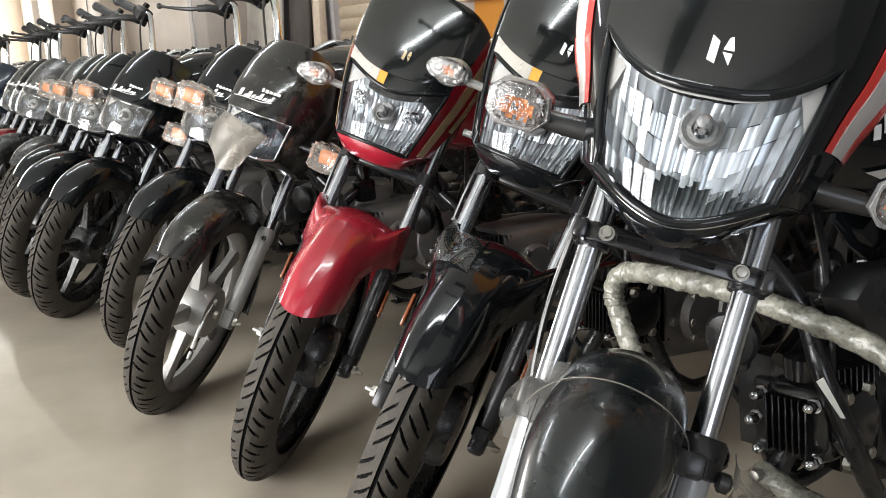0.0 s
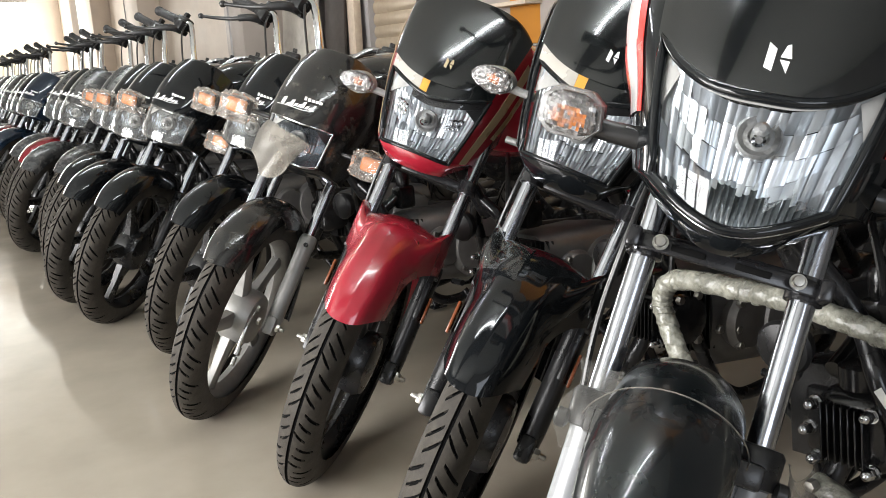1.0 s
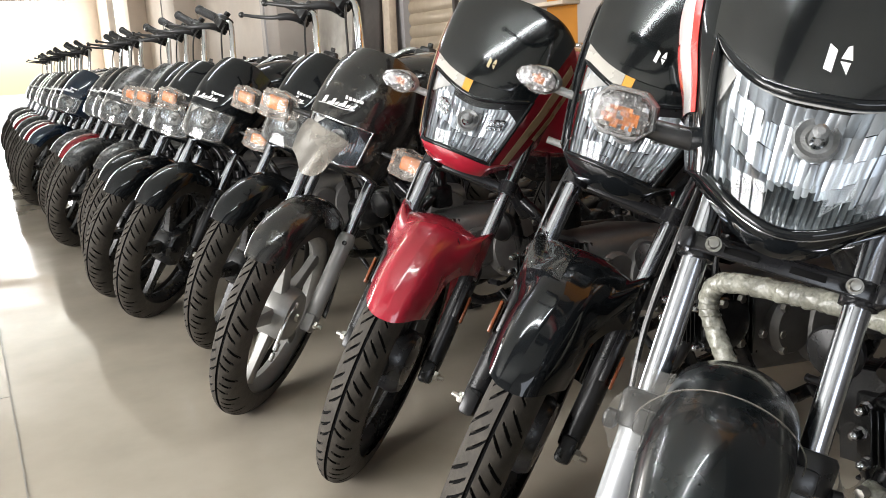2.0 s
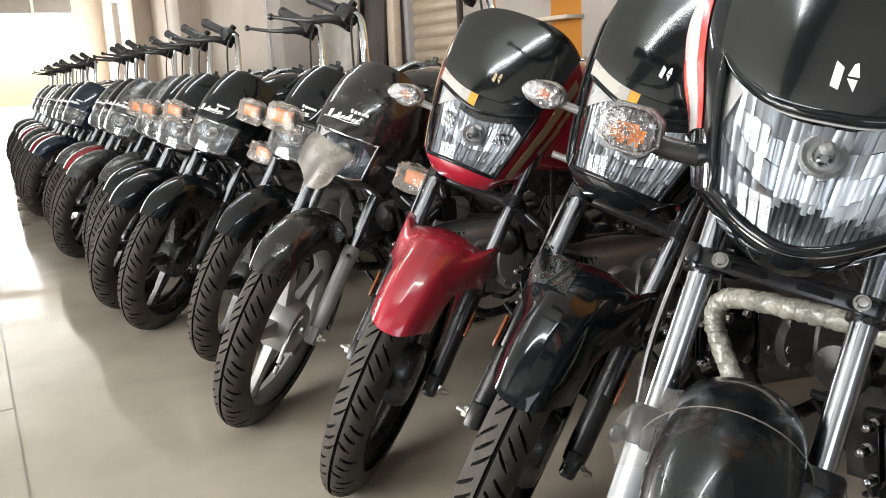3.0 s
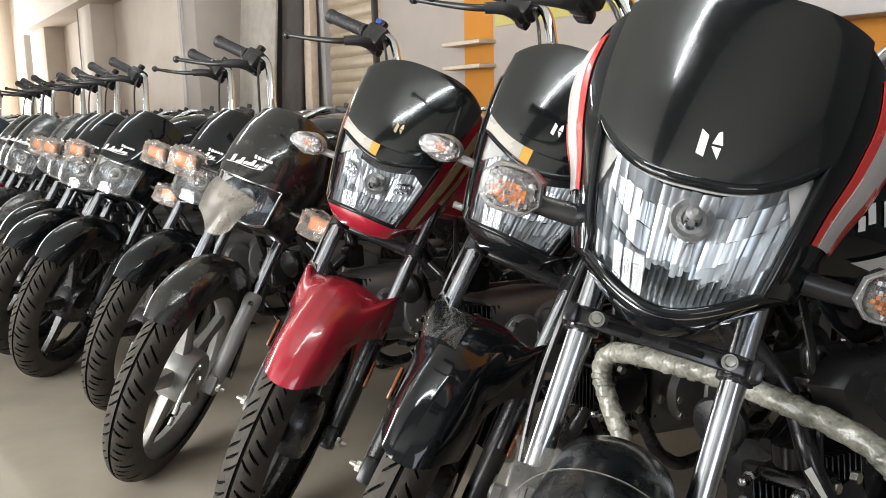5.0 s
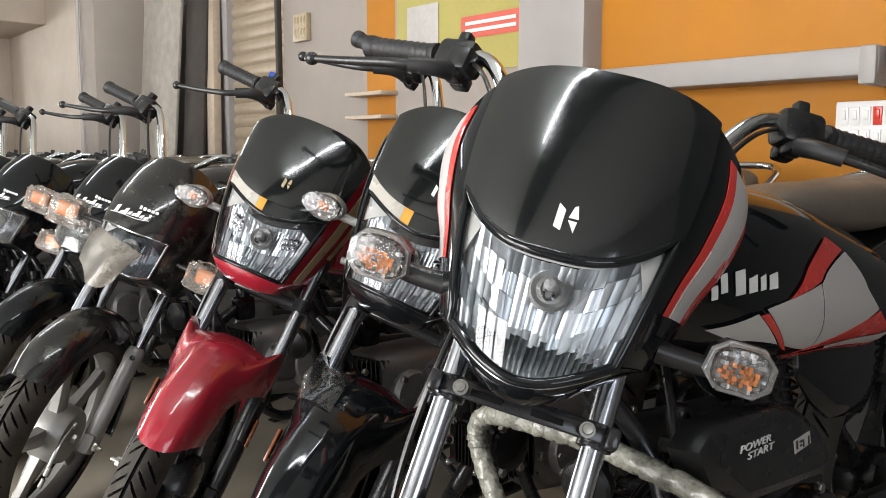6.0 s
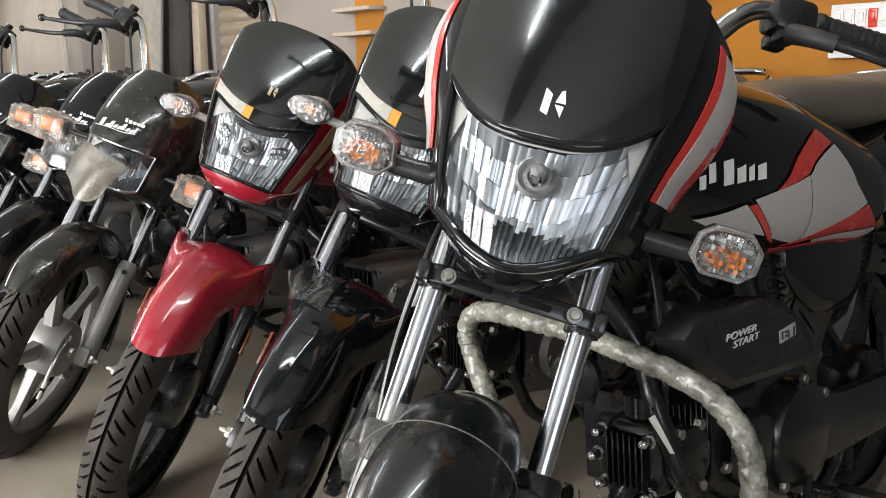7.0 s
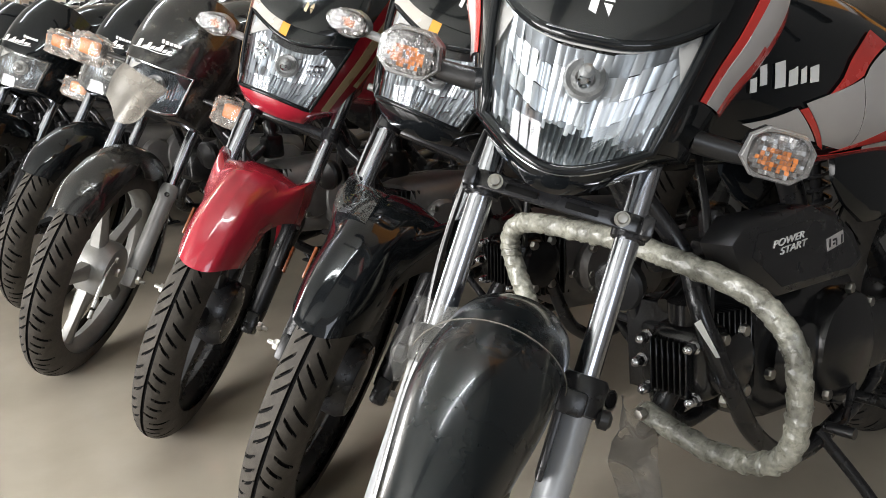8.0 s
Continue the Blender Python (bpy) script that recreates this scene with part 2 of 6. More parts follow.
def lathe(profile, n=32, m=None, closed=False):
    """Turns (radius, height) pairs round the local z axis."""
    bm = bmesh.new()
    rings = [[bm.verts.new((r * math.cos(2 * math.pi * k / n), r * math.sin(2 * math.pi * k / n), h)) for k in range(n)] for r, h in profile]
    cnt = len(rings)
    for i in range(cnt if closed else cnt - 1):
        q, s = rings[i], rings[(i + 1) % cnt]
        for k in range(n):
            bm.faces.new((q[k], q[(k + 1) % n], s[(k + 1) % n], s[k]))
    if not closed:
        for ring in (rings[0], rings[-1]):
            if profile[0][0] > 1e-4:
                bm.faces.new(ring)
    if m is not None:
        moved(bm, m)
    return bm


def box(sx, sy, sz, m=None, bevel=0.0, seg=2):
    bm = bmesh.new()
    bmesh.ops.create_cube(bm, size=1.0, matrix=Matrix.Diagonal((sx, sy, sz, 1)))
    if bevel:
        bmesh.ops.bevel(bm, geom=bm.edges[:], offset=bevel, segments=seg, profile=0.5, affect="EDGES")
    if m is not None:
        moved(bm, m)
    return bm


def sheet(f, nu, nv, keep=None, thick=0.0):
    """A patch of surface f(a, b), a and b from 0 to 1, with thickness inwards."""
    bm = bmesh.new()
    vs = [[bm.verts.new(f(i / nu, j / nv)) for j in range(nv + 1)] for i in range(nu + 1)]
    for i in range(nu):
        for j in range(nv):
            if keep is None or keep((i + 0.5) / nu, (j + 0.5) / nv):
                bm.faces.new((vs[i][j], vs[i + 1][j], vs[i + 1][j + 1], vs[i][j + 1]))
    bmesh.ops.delete(bm, geom=[v for v in bm.verts if not v.link_faces], context="VERTS")
    bmesh.ops.remove_doubles(bm, verts=bm.verts[:], dist=1e-5)
    bmesh.ops.recalc_face_normals(bm, faces=bm.faces[:])
    if thick:
        bmesh.ops.solidify(bm, geom=bm.faces[:], thickness=thick)
    return bm


def loft(sections, caps=True):
    """Skins closed rings of equal count."""
    bm = bmesh.new()
    rings = [[bm.verts.new(p) for p in s] for s in sections]
    n = len(rings[0])
    for q, s in zip(rings, rings[1:]):
        for k in range(n):
            bm.faces.new((q[k], q[(k + 1) % n], s[(k + 1) % n], s[k]))
    if caps:
        bm.faces.new(rings[0][::-1])
        bm.faces.new(rings[-1])
    return bm


def plate(outline, z0, z1, m=None, bevel=0.0):
    """An upright-walled plate from an outline in its local x, y."""
    bm = bmesh.new()
    lo = [bm.verts.new((x, y, z0)) for x, y in outline]
    hi = [bm.verts.new((x, y, z1)) for x, y in outline]
    n = len(lo)
    bm.faces.new(lo[::-1])
    top = bm.faces.new(hi)
    for k in range(n):
        bm.faces.new((lo[k], lo[(k + 1) % n], hi[(k + 1) % n], hi[k]))
    if bevel:
        bmesh.ops.bevel(bm, geom=list(top.edges), offset=bevel, segments=2, profile=0.5, affect="EDGES")
    if m is not None:
        moved(bm, m)
    return bm


def table(xs, ys):
    """Smooth curve through the pairs, with no overshoot."""
    n = len(xs)
    h = [xs[i + 1] - xs[i] for i in range(n - 1)]
    d = [(ys[i + 1] - ys[i]) / h[i] for i in range(n - 1)]
    m = [d[0]] + [0.0 if d[i - 1] * d[i] <= 0 else 2 * d[i - 1] * d[i] / (d[i - 1] + d[i]) for i in range(1, n - 1)] + [d[-1]]

    def f(x):
        if x <= xs[0]:
            return ys[0] + m[0] * (x - xs[0])
        if x >= xs[-1]:
            return ys[-1] + m[-1] * (x - xs[-1])
        i = max(k for k in range(n - 1) if xs[k] <= x)
        t = (x - xs[i]) / h[i]
        return ys[i] * (1 + 2 * t) * (1 - t) ** 2 + h[i] * m[i] * t * (1 - t) ** 2 + ys[i + 1] * t * t * (3 - 2 * t) + h[i] * m[i + 1] * t * t * (t - 1)
    return f


def bolt(r, h, m, n=6):
    """A hexagon head with a rounded dome, along local z."""
    a = lathe([(r, 0), (r, h * 0.75), (r * 0.86, h), (r * 0.3, h * 1.05)], n, m)
    return a


def along(p, d):
    """Pose at p with local z along d."""
    return Matrix.Translation(p) @ Vector(d).to_track_quat("Z", "Y").to_matrix().to_4x4()

# ---- motorcycles ----
# Root: on the floor under the steering axis, x ahead along the front wheel, y to the machine's left, z up.
# Front parts are built in (u, v, w): u ahead and square to the steering axis, v left, w up along the axis.
RAKE = radians(26)
CR, SR = math.cos(RAKE), math.sin(RAKE)
MF = Matrix(((CR, 0, -SR, 0), (0, 1, 0, 0), (SR, 0, CR, 0), (0, 0, 0, 1)))
AXLE = Vector((0.06, 0, 0.297))
TUBE_V = 0.0935


def face_pose(u, v, w, yaw=0.0, tip=0.0):
    """Front-frame pose: local x to the machine's left, y straight up, z straight ahead."""
    return Matrix.Translation((u, v, w)) @ Matrix(((0, SR, CR, 0), (1, 0, 0, 0), (0, CR, -SR, 0), (0, 0, 0, 1))) @ pose(0, 0, 0, tip, yaw, 0)


def body_matrix(steer, lean):
    turn = Matrix.Rotation(radians(-steer), 4, Vector((-SR, 0, CR)))
    tip, rear = 0.0, Vector((-1.316, 0, 0))
    for _ in range(8):
        p = turn @ (Matrix.Rotation(tip, 4, "Y") @ rear)
        z = p.z * math.cos(radians(lean)) - p.y * math.sin(radians(lean))
        tip -= z / 1.316
    return turn @ Matrix.Rotation(tip, 4, "Y") @ Matrix.Translation((-0.03, 0, 0))


def tyre_mesh(radius=0.298, half=0.042, pitches=66):
    """Tyre with a centre groove and curved slanting side grooves cut into the tread."""
    bm = bmesh.new()
    inner = radius - 0.058

    def point(th, s, side, depth):
        g = radians(112) * s
        r = inner + (0.058 - depth) * math.cos(g) ** 1.0 if g < math.pi / 2 else inner + 0.058 * math.cos(g) * 0.75
        y = side * (half - depth * 0.5) * math.sin(min(g, math.pi / 2)) * (1 if g < math.pi / 2 else 1 - 0.12 * (g - math.pi / 2))
        return (r * math.cos(th), y, r * math.sin(th))

    rows = [0, 0.026, 0.040, 0.10, 0.17, 0.25, 0.34, 0.43, 0.52, 0.60, 0.78, 1.0]
    cuts = [0.0, 0.36, 0.42, 0.50, 0.58, 0.64]
    for side in (-1, 1):
        grid = []
        for p in range(pitches):
            for c in cuts:
                line = []
                for s in rows:
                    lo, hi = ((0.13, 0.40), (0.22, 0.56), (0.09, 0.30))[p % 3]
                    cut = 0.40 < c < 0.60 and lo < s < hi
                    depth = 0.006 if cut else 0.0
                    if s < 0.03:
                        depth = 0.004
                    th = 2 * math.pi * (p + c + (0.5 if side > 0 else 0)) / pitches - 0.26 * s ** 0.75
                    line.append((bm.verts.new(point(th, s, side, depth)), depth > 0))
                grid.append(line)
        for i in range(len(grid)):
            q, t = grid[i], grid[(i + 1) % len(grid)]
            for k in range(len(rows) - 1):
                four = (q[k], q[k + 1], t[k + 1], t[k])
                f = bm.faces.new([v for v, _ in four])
                # Groove faces take the second material, which darkens them with painted shade.
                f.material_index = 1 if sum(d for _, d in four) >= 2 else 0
    return bm


def rim_mesh(width=0.028):
    prof = [(0.243, -width), (0.248, -width * 0.9), (0.236, -width * 0.72), (0.222, -width * 0.5), (0.214, 0), (0.222, width * 0.5), (0.236, width * 0.72), (0.248, width * 0.9), (0.243, width), (0.230, width * 0.98), (0.212, width * 0.6), (0.203, 0), (0.212, -width * 0.6), (0.230, -width * 0.98)]
    return lathe(prof, 64, pose(0, 0, 0, 90), closed=True)


def spoke_mesh():
    secs = []
    for r, wd, th in ((0.03, 0.026, 0.022), (0.08, 0.022, 0.018), (0.15, 0.016, 0.013), (0.208, 0.021, 0.014)):
        secs.append([Vector((r, y, x)) for x, y in ((-wd, -th * 0.6), (-wd * 0.6, -th), (wd * 0.6, -th), (wd, -th * 0.6), (wd, th * 0.6), (wd * 0.6, th), (-wd * 0.6, th), (-wd, th * 0.6))])
    return loft(secs)


def wheel(parent, centre, m, name, rim_mat, drum_mat, tyre_me=None):
    """Wheel part: cast rim with tyre and brake drum as its own pieces. Local y is the axle."""
    rim = part(name, rim_mesh(), rim_mat, parent, m=m @ Matrix.Translation(centre))
    if tyre_me is None:
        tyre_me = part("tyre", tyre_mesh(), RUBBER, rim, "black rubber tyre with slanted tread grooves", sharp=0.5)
        tyre_me.data.materials.append(GROOVE_SHADE)
    else:
        t = new("tyre", tyre_me.data)
        t.parent = rim
    drum = lathe([(0.02, -0.055), (0.066, -0.05), (0.074, -0.035), (0.074, 0.02), (0.068, 0.028), (0.04, 0.034), (0.02, 0.055)], 36, pose(0, 0, 0, 90))
    part("brake_drum", drum, drum_mat, rim)
    if drum_mat is ALLOY:
        plate_bits = [lathe([(0.058, 0.0), (0.060, 0.004), (0.050, 0.008), (0.024, 0.010), (0.022, 0.020), (0.014, 0.022)], 32, along((0, 0.030, 0), (0, 1, 0)))]
        plate_bits += [box(0.006, 0.008, 0.034, pose(0, 0.036, 0) @ pose(0, 0, 0, 0, 40 * k, 0) @ pose(0, 0, 0.040), 0.002) for k in range(9)]
        part("brake_plate", merge(*plate_bits), GREY_PAINT, rim, "ribbed grey brake plate")
        part("brake_arm", merge(tube([(0.030, 0.050, 0.030), (0.055, 0.052, -0.020), (0.050, 0.052, -0.085)], 0.0055, 8, 3), bolt(0.009, 0.014, along((0.030, 0.044, 0.030), (0, 1, 0))), lathe([(0.004, -0.012), (0.008, -0.010), (0.008, 0.010), (0.004, 0.012)], 12, pose(0.050, 0.054, -0.090)), lathe([(0.004, 0), (0.006, 0.002), (0.006, 0.022), (0.003, 0.024)], 10, pose(0.050, 0.054, -0.130))), STEEL, rim, "zinc brake arm with adjuster nuts")
        part("spindle_cap", merge(bolt(0.012, 0.016, along((0, 0.048, 0), (0, 1, 0))), lathe([(0.014, 0.0), (0.017, 0.003), (0.017, 0.006)], 18, along((0, 0.046, 0), (0, 1, 0)))), STEEL, rim)
    first = None
    for k in range(5):
        mk = pose(0, 0, 0, 0, 72 * k + 20, 0)
        if first is None:
            first = part("spoke", spoke_mesh(), rim_mat, rim, m=mk)
        else:
            o = new("spoke", first.data)
            o.matrix_basis, o.parent = mk, rim
    return tyre_me


def fork(parent, leg_mat, chrome=DULL_CHROME, top=1.0, short=0.0):
    for sd in (-1, 1):
        v = sd * TUBE_V
        t = part("fork_tube", tube([(0.05, v, 0.46), (0.05, v, 0.75), (0.05, v, top)], 0.0158, 20, 1), chrome, parent, "bright chromed fork tube", MF)
        leg = lathe([(0.010, -0.03), (0.020, -0.022), (0.0215, 0.0), (0.0215, 0.19 - short), (0.0235, 0.2 - short), (0.0235, 0.222 - short), (0.0205, 0.232 - short), (0.0165, 0.235 - short)], 20, pose(0.05, v, 0.325))
        lug = box(0.045, 0.030, 0.05, pose(0.056, v, 0.298), 0.008)
        part("fork_slider", merge(leg, lug), leg_mat, t)
        if sd < 0:
            part("brake_cable", merge(tube([(0.02, -0.05, 0.36), (-0.03, -0.10, 0.45), (-0.02, -0.125, 0.60), (0.03, -0.12, 0.74), (0.0, -0.11, 0.88)], 0.0042, 8, 6)), SATIN, parent, "black brake cable behind the fork", MF)
        part("axle_nut", merge(bolt(0.011, 0.010, along((0.06, v + sd * 0.016, 0.297), (0, sd, 0))), bolt(0.0055, 0.022, along((0.06, v + sd * 0.016, 0.297), (0, sd, 0)), 12)), STEEL, t)


def clamp(parent, slots=True):
    """Lower fork clamp: a pressed black plate with slots, collars and two bolts."""
    if not slots:
        simple = [box(0.04, 0.19, 0.022, pose(0.032, 0, 0.752), 0.006)]
        simple += [lathe([(0.016, -0.016), (0.022, -0.014), (0.022, 0.014), (0.016, 0.016)], 20, pose(0.05, sd * TUBE_V, 0.752)) for sd in (-1, 1)]
        part("lower_clamp", merge(*simple), FRAME, parent, "", MF)
        part("upper_clamp", box(0.06, 0.20, 0.022, pose(0.04, 0, 0.965), 0.006), FRAME, parent, "", MF)
        return
    bits = [box(0.008, 0.205, 0.019, pose(0.075, 0, 0.727), 0.002), box(0.05, 0.20, 0.012, pose(0.045, 0, 0.737), 0.003)]
    for sd in (-1, 1):
        bits.append(lathe([(0.016, -0.016), (0.022, -0.014), (0.022, 0.014), (0.016, 0.016)], 24, pose(0.05, sd * TUBE_V, 0.727)))
        bits.append(box(0.04, 0.016, 0.026, pose(0.072, sd * (TUBE_V + 0.016), 0.727), 0.004))
    c = part("lower_clamp", merge(*bits), FRAME, parent, "black pressed steel fork clamp", MF)
    for sd in (-1, 1):
        part("clamp_bolt", merge(bolt(0.0068, 0.007, along((0.092, sd * 0.078, 0.727), (1, 0, 0)), 14), lathe([(0.0095, 0), (0.0095, 0.003)], 18, along((0.089, sd * 0.078, 0.727), (1, 0, 0)))), STEEL, c)
    if slots:
        for v in (-0.045, 0.03):
            # Near-black bars on the plate paint the darkness of its open slots.
            part("clamp_slot", box(0.003, 0.04, 0.008, pose(0.0795, v, 0.727), 0.001), GROOVE_SHADE, c)
    up = [box(0.06, 0.20, 0.022, pose(0.04, 0, 0.965), 0.006)]
    part("upper_clamp", merge(*up), FRAME, parent, m=MF)


def handlebar(parent, lift=0.0, yaw=0.0, roll=0.0, wide=1.0, bar_mat=CHROME, rise_=0.012, droop=0.066):
    mount = MF @ pose(0, 0, 1.1 + lift) @ Matrix.Rotation(yaw, 4, "Z") @ Matrix.Rotation(roll, 4, "X") @ Matrix.Diagonal((1, wide, 1, 1)) @ pose(0, 0, -1.1)
    half = [(-0.01, 0, 1.01), (-0.01, 0.05, 1.015), (0.0, 0.10, 1.09), (0.0, 0.14, 1.165), (-0.015, 0.178, 1.222), (-0.045, 0.225, 1.243), (-0.07, 0.265, 1.248), (-0.115, 0.385, 1.262 + rise_)]
    pts = [(u, -v, w) for u, v, w in half[:0:-1]] + half
    bar = part("handlebar", tube(pts, 0.011, 14, 5), bar_mat, parent, "bright bent handlebar tube", mount)
    for sd in (-1, 1):
        a, b = Vector((-0.07, sd * 0.265, 1.248)), Vector((-0.115, sd * 0.385, 1.262 + rise_))
        d = (b - a).normalized()
        prof = [(0.011, 0), (0.019, 0.001), (0.019, 0.008)]
        for k in range(9):
            z = 0.012 + k * 0.0115
            prof += [(0.0165, z), (0.0178, z + 0.004), (0.0165, z + 0.008)]
        prof += [(0.0195, 0.118), (0.0195, 0.127), (0.012, 0.130)]
        part("grip", lathe(prof, 20, along(a, d)), GRIP_RUBBER, bar, "ribbed black rubber grip")
        mid = Vector((-0.048, sd * 0.228, 1.236))
        part("switch_box", merge(box(0.048, 0.050, 0.060, along(mid, d), 0.010), box(0.040, 0.042, 0.036, along(mid + Vector((0.03, -sd * 0.012, -0.022)), d), 0.008), box(0.020, 0.03, 0.018, along(mid + Vector((0.002, 0, 0.030)), d), 0.004), box(0.022, 0.022, 0.026, along(mid + Vector((-0.01, -sd * 0.01, -0.035)), d), 0.005)), SATIN, bar)
        lev = [mid + Vector((0.030, -sd * 0.004, -0.040)), mid + Vector((0.058, sd * 0.022, -0.056)), Vector((0.016, sd * 0.30, 1.190 - droop * 0.55)), Vector((0.000, sd * 0.36, 1.196 - droop * 0.8)), Vector((-0.022, sd * 0.425, 1.204 - droop))]
        ball = bmesh.new()
        bmesh.ops.create_uvsphere(ball, u_segments=14, v_segments=9, radius=0.0105, matrix=Matrix.Translation(lev[-1]))
        part("brake_lever" if sd < 0 else "clutch_lever", merge(tube(lev, lambda s: 0.0095 - 0.004 * s, 10, 5), ball, box(0.03, 0.03, 0.026, along(lev[0], d), 0.006)), SATIN, bar, "black lever with a ball end")
        boot = spline(lev, 5)
        part("lever_boot", tube(boot[:9], lambda s: 0.0150 - 0.003 * s, 12, 1), GRIP_RUBBER, bar, "rubber boot over the lever pivot")
        run = [mid + Vector((0.02, -sd * 0.02, -0.01)), Vector((0.05, sd * 0.16, 1.15)), Vector((0.05, sd * 0.10, 1.03)), Vector((0.02, sd * 0.06, 0.94)), Vector((-0.03, sd * 0.05, 0.80))]
        part("cable", tube(run, 0.0034, 8, 6), SATIN, bar)
    return bar


def arc_point(r, ang, y):
    return Vector((AXLE.x + r * math.cos(ang), y, AXLE.z + r * math.sin(ang)))


def slim_fender(parent, paint, label):
    """Narrow rounded mudguard with a rolled lip and a stay on each side."""
    def f(a, b):
        ang = radians(19 + 155 * a)
        tip = max(0.0, 1 - a * 9) ** 2
        half = 0.057 * (1 - 0.18 * tip)
        s = (b - 0.5) * 2
        g = abs(s)
        r = 0.324 - 0.026 * g ** 2.2 - (0.022 * max(0, (g - 0.86) / 0.14)) - 0.012 * tip
        return arc_point(r, ang + 0.05 * tip * (1 - g * g) * -1, half * math.copysign(g ** 0.85, s))
    fd = part("front_fender", sheet(f, 48, 18, thick=0.003), paint, parent, label, MF)
    for sd in (-1, 1):
        def lip(a, b):
            ang = radians(62 + 26 * a)
            return arc_point(0.305 - 0.05 * b * (1 - 0.3 * abs(2 * a - 1)), ang, sd * (0.050 + 0.022 * math.sin(b * 1.6)))
        part("fender_bracket", merge(sheet(lip, 8, 8, thick=0.003), bolt(0.007, 0.006, along((0.072, sd * 0.10, 0.53), (1, 0, 0)))), paint, fd)
    return fd


def ease(x):
    x = min(1.0, max(0.0, x))
    return x * x * (3 - 2 * x)


WING_ACROSS = table([0, 0.3, 0.5, 0.7, 0.85, 0.93, 1.0], [0, 0.38, 0.61, 0.80, 0.93, 0.985, 1.0])
NOSE_DROP = table([0, 0.3, 0.46, 0.54, 0.75, 0.9, 1.0], [0, 0.003, 0.009, 0.016, 0.040, 0.066, 0.088])
WING_DROP = table([0, 0.35, 0.6, 0.8, 0.9, 0.95, 1.0], [0.004, 0.012, 0.018, 0.0, -0.006, 0.03, 0.10])


def sculpted_fender(parent, paint, label, twist=0.0):
    """Mudguard with a narrow creased nose that spreads into wings on the fork legs, horns at their tops and a dome behind."""
    def f(a, b, off=0.0):
        s = 2 * b - 1
        g = abs(s)
        front = 10 + 13 * g ** 2.4
        deg = front + (78 + 15 * g * g - front) * a
        k = ease((deg - 40) / 48)
        half = 0.061 + 0.007 * ease((deg - 13) / 25) + 0.044 * k
        drop = (1 - k) * NOSE_DROP(g) + k * WING_DROP(g)
        p = arc_point(0.336 + off - drop - 0.008 * max(0.0, 1 - a * 7) ** 2, radians(deg), (half + off) * math.copysign(WING_ACROSS(g), s))
        p.y += twist * (p.x - 0.06)
        return p

    def dome(a, b):
        s = 2 * b - 1
        deg = 58 + 100 * a
        p = arc_point(0.3325 - 0.034 * abs(s) ** 2.4, radians(deg), 0.066 * math.copysign(math.sin(abs(s) * 1.5), s))
        p.y += twist * (p.x - 0.06)
        return p
    fd = part("front_fender", sheet(f, 44, 44, thick=0.0035), paint, parent, label, MF)
    part("fender_rear", sheet(dome, 24, 16, thick=0.003), paint, fd)
    for sd in (-1, 1):
        part("fender_stay", merge(box(0.030, 0.014, 0.12, pose(0.062, sd * 0.100, 0.49), 0.005), bolt(0.007, 0.008, along((0.070, sd * 0.106, 0.53), (0, sd, 0)))), SATIN, fd)
    return fd, f


def round_fender(parent, paint, label):
    """Round mudguard under taut clear film, carried by black collars on the fork legs."""
    def f(a, b, off=0.0):
        s = 2 * b - 1
        g = abs(s)
        front = 4 + 6 * g ** 3
        deg = front + (132 - front) * a
        half = 0.049 + 0.022 * ease((deg - 8) / 45) - 0.009 * ease((deg - 72) / 30)
        turn = radians(102) * g
        r = 0.322 - 0.012 * ease((deg - 15) / 50) - 0.060 * (1 - math.cos(turn)) * (1 - 0.45 * ease((deg - 70) / 30)) - 0.010 * max(0.0, 1 - a * 10) ** 2
        p = arc_point(r + off, radians(deg), (half + off) * math.copysign(math.sin(min(turn, math.pi / 2)), s) - 0.004)
        p.y -= 0.08 * max(0.0, p.x - 0.12)
        return p

    def film(a, b):
        s = 2 * b - 1
        q = f(0.03 + 0.37 * a, b * 0.94 + 0.03, 0.003 + 0.004 * a ** 8)
        if s < -0.6:
            q.y -= 0.010 * ((-s - 0.6) / 0.4) ** 1.5 * a
        return q
    fd = part("front_fender", sheet(f, 52, 28, thick=0.0035), paint, parent, label, MF)
    part("film_edge", tube([film(1.0, k / 24) for k in range(25)], 0.0008, 6, 2), MILKY, fd, "edge of clear protective film")
    part("film_edge", tube([film(0.08 * k, 0.14) for k in range(13)], 0.0007, 6, 2), FILM, fd)
    for sd in (-1, 1):
        v = sd * TUBE_V
        bits = [lathe([(0.020, -0.024), (0.029, -0.021), (0.030, 0.018), (0.026, 0.024), (0.018, 0.025)], 22, pose(0.05, v, 0.517)),
                box(0.052, 0.008, 0.105, pose(0.072, sd * 0.073, 0.462), 0.003), box(0.050, 0.034, 0.030, pose(0.078, sd * 0.083, 0.506), 0.006),
                lathe([(0.006, 0.0), (0.012, 0.004), (0.012, 0.014), (0.006, 0.018)], 14, along((0.062, v + sd * 0.024, 0.498), (0, sd, 0)))]
        part("fender_stay", merge(*bits), SATIN, fd, "black collar and plate that carry the mudguard")
    return fd


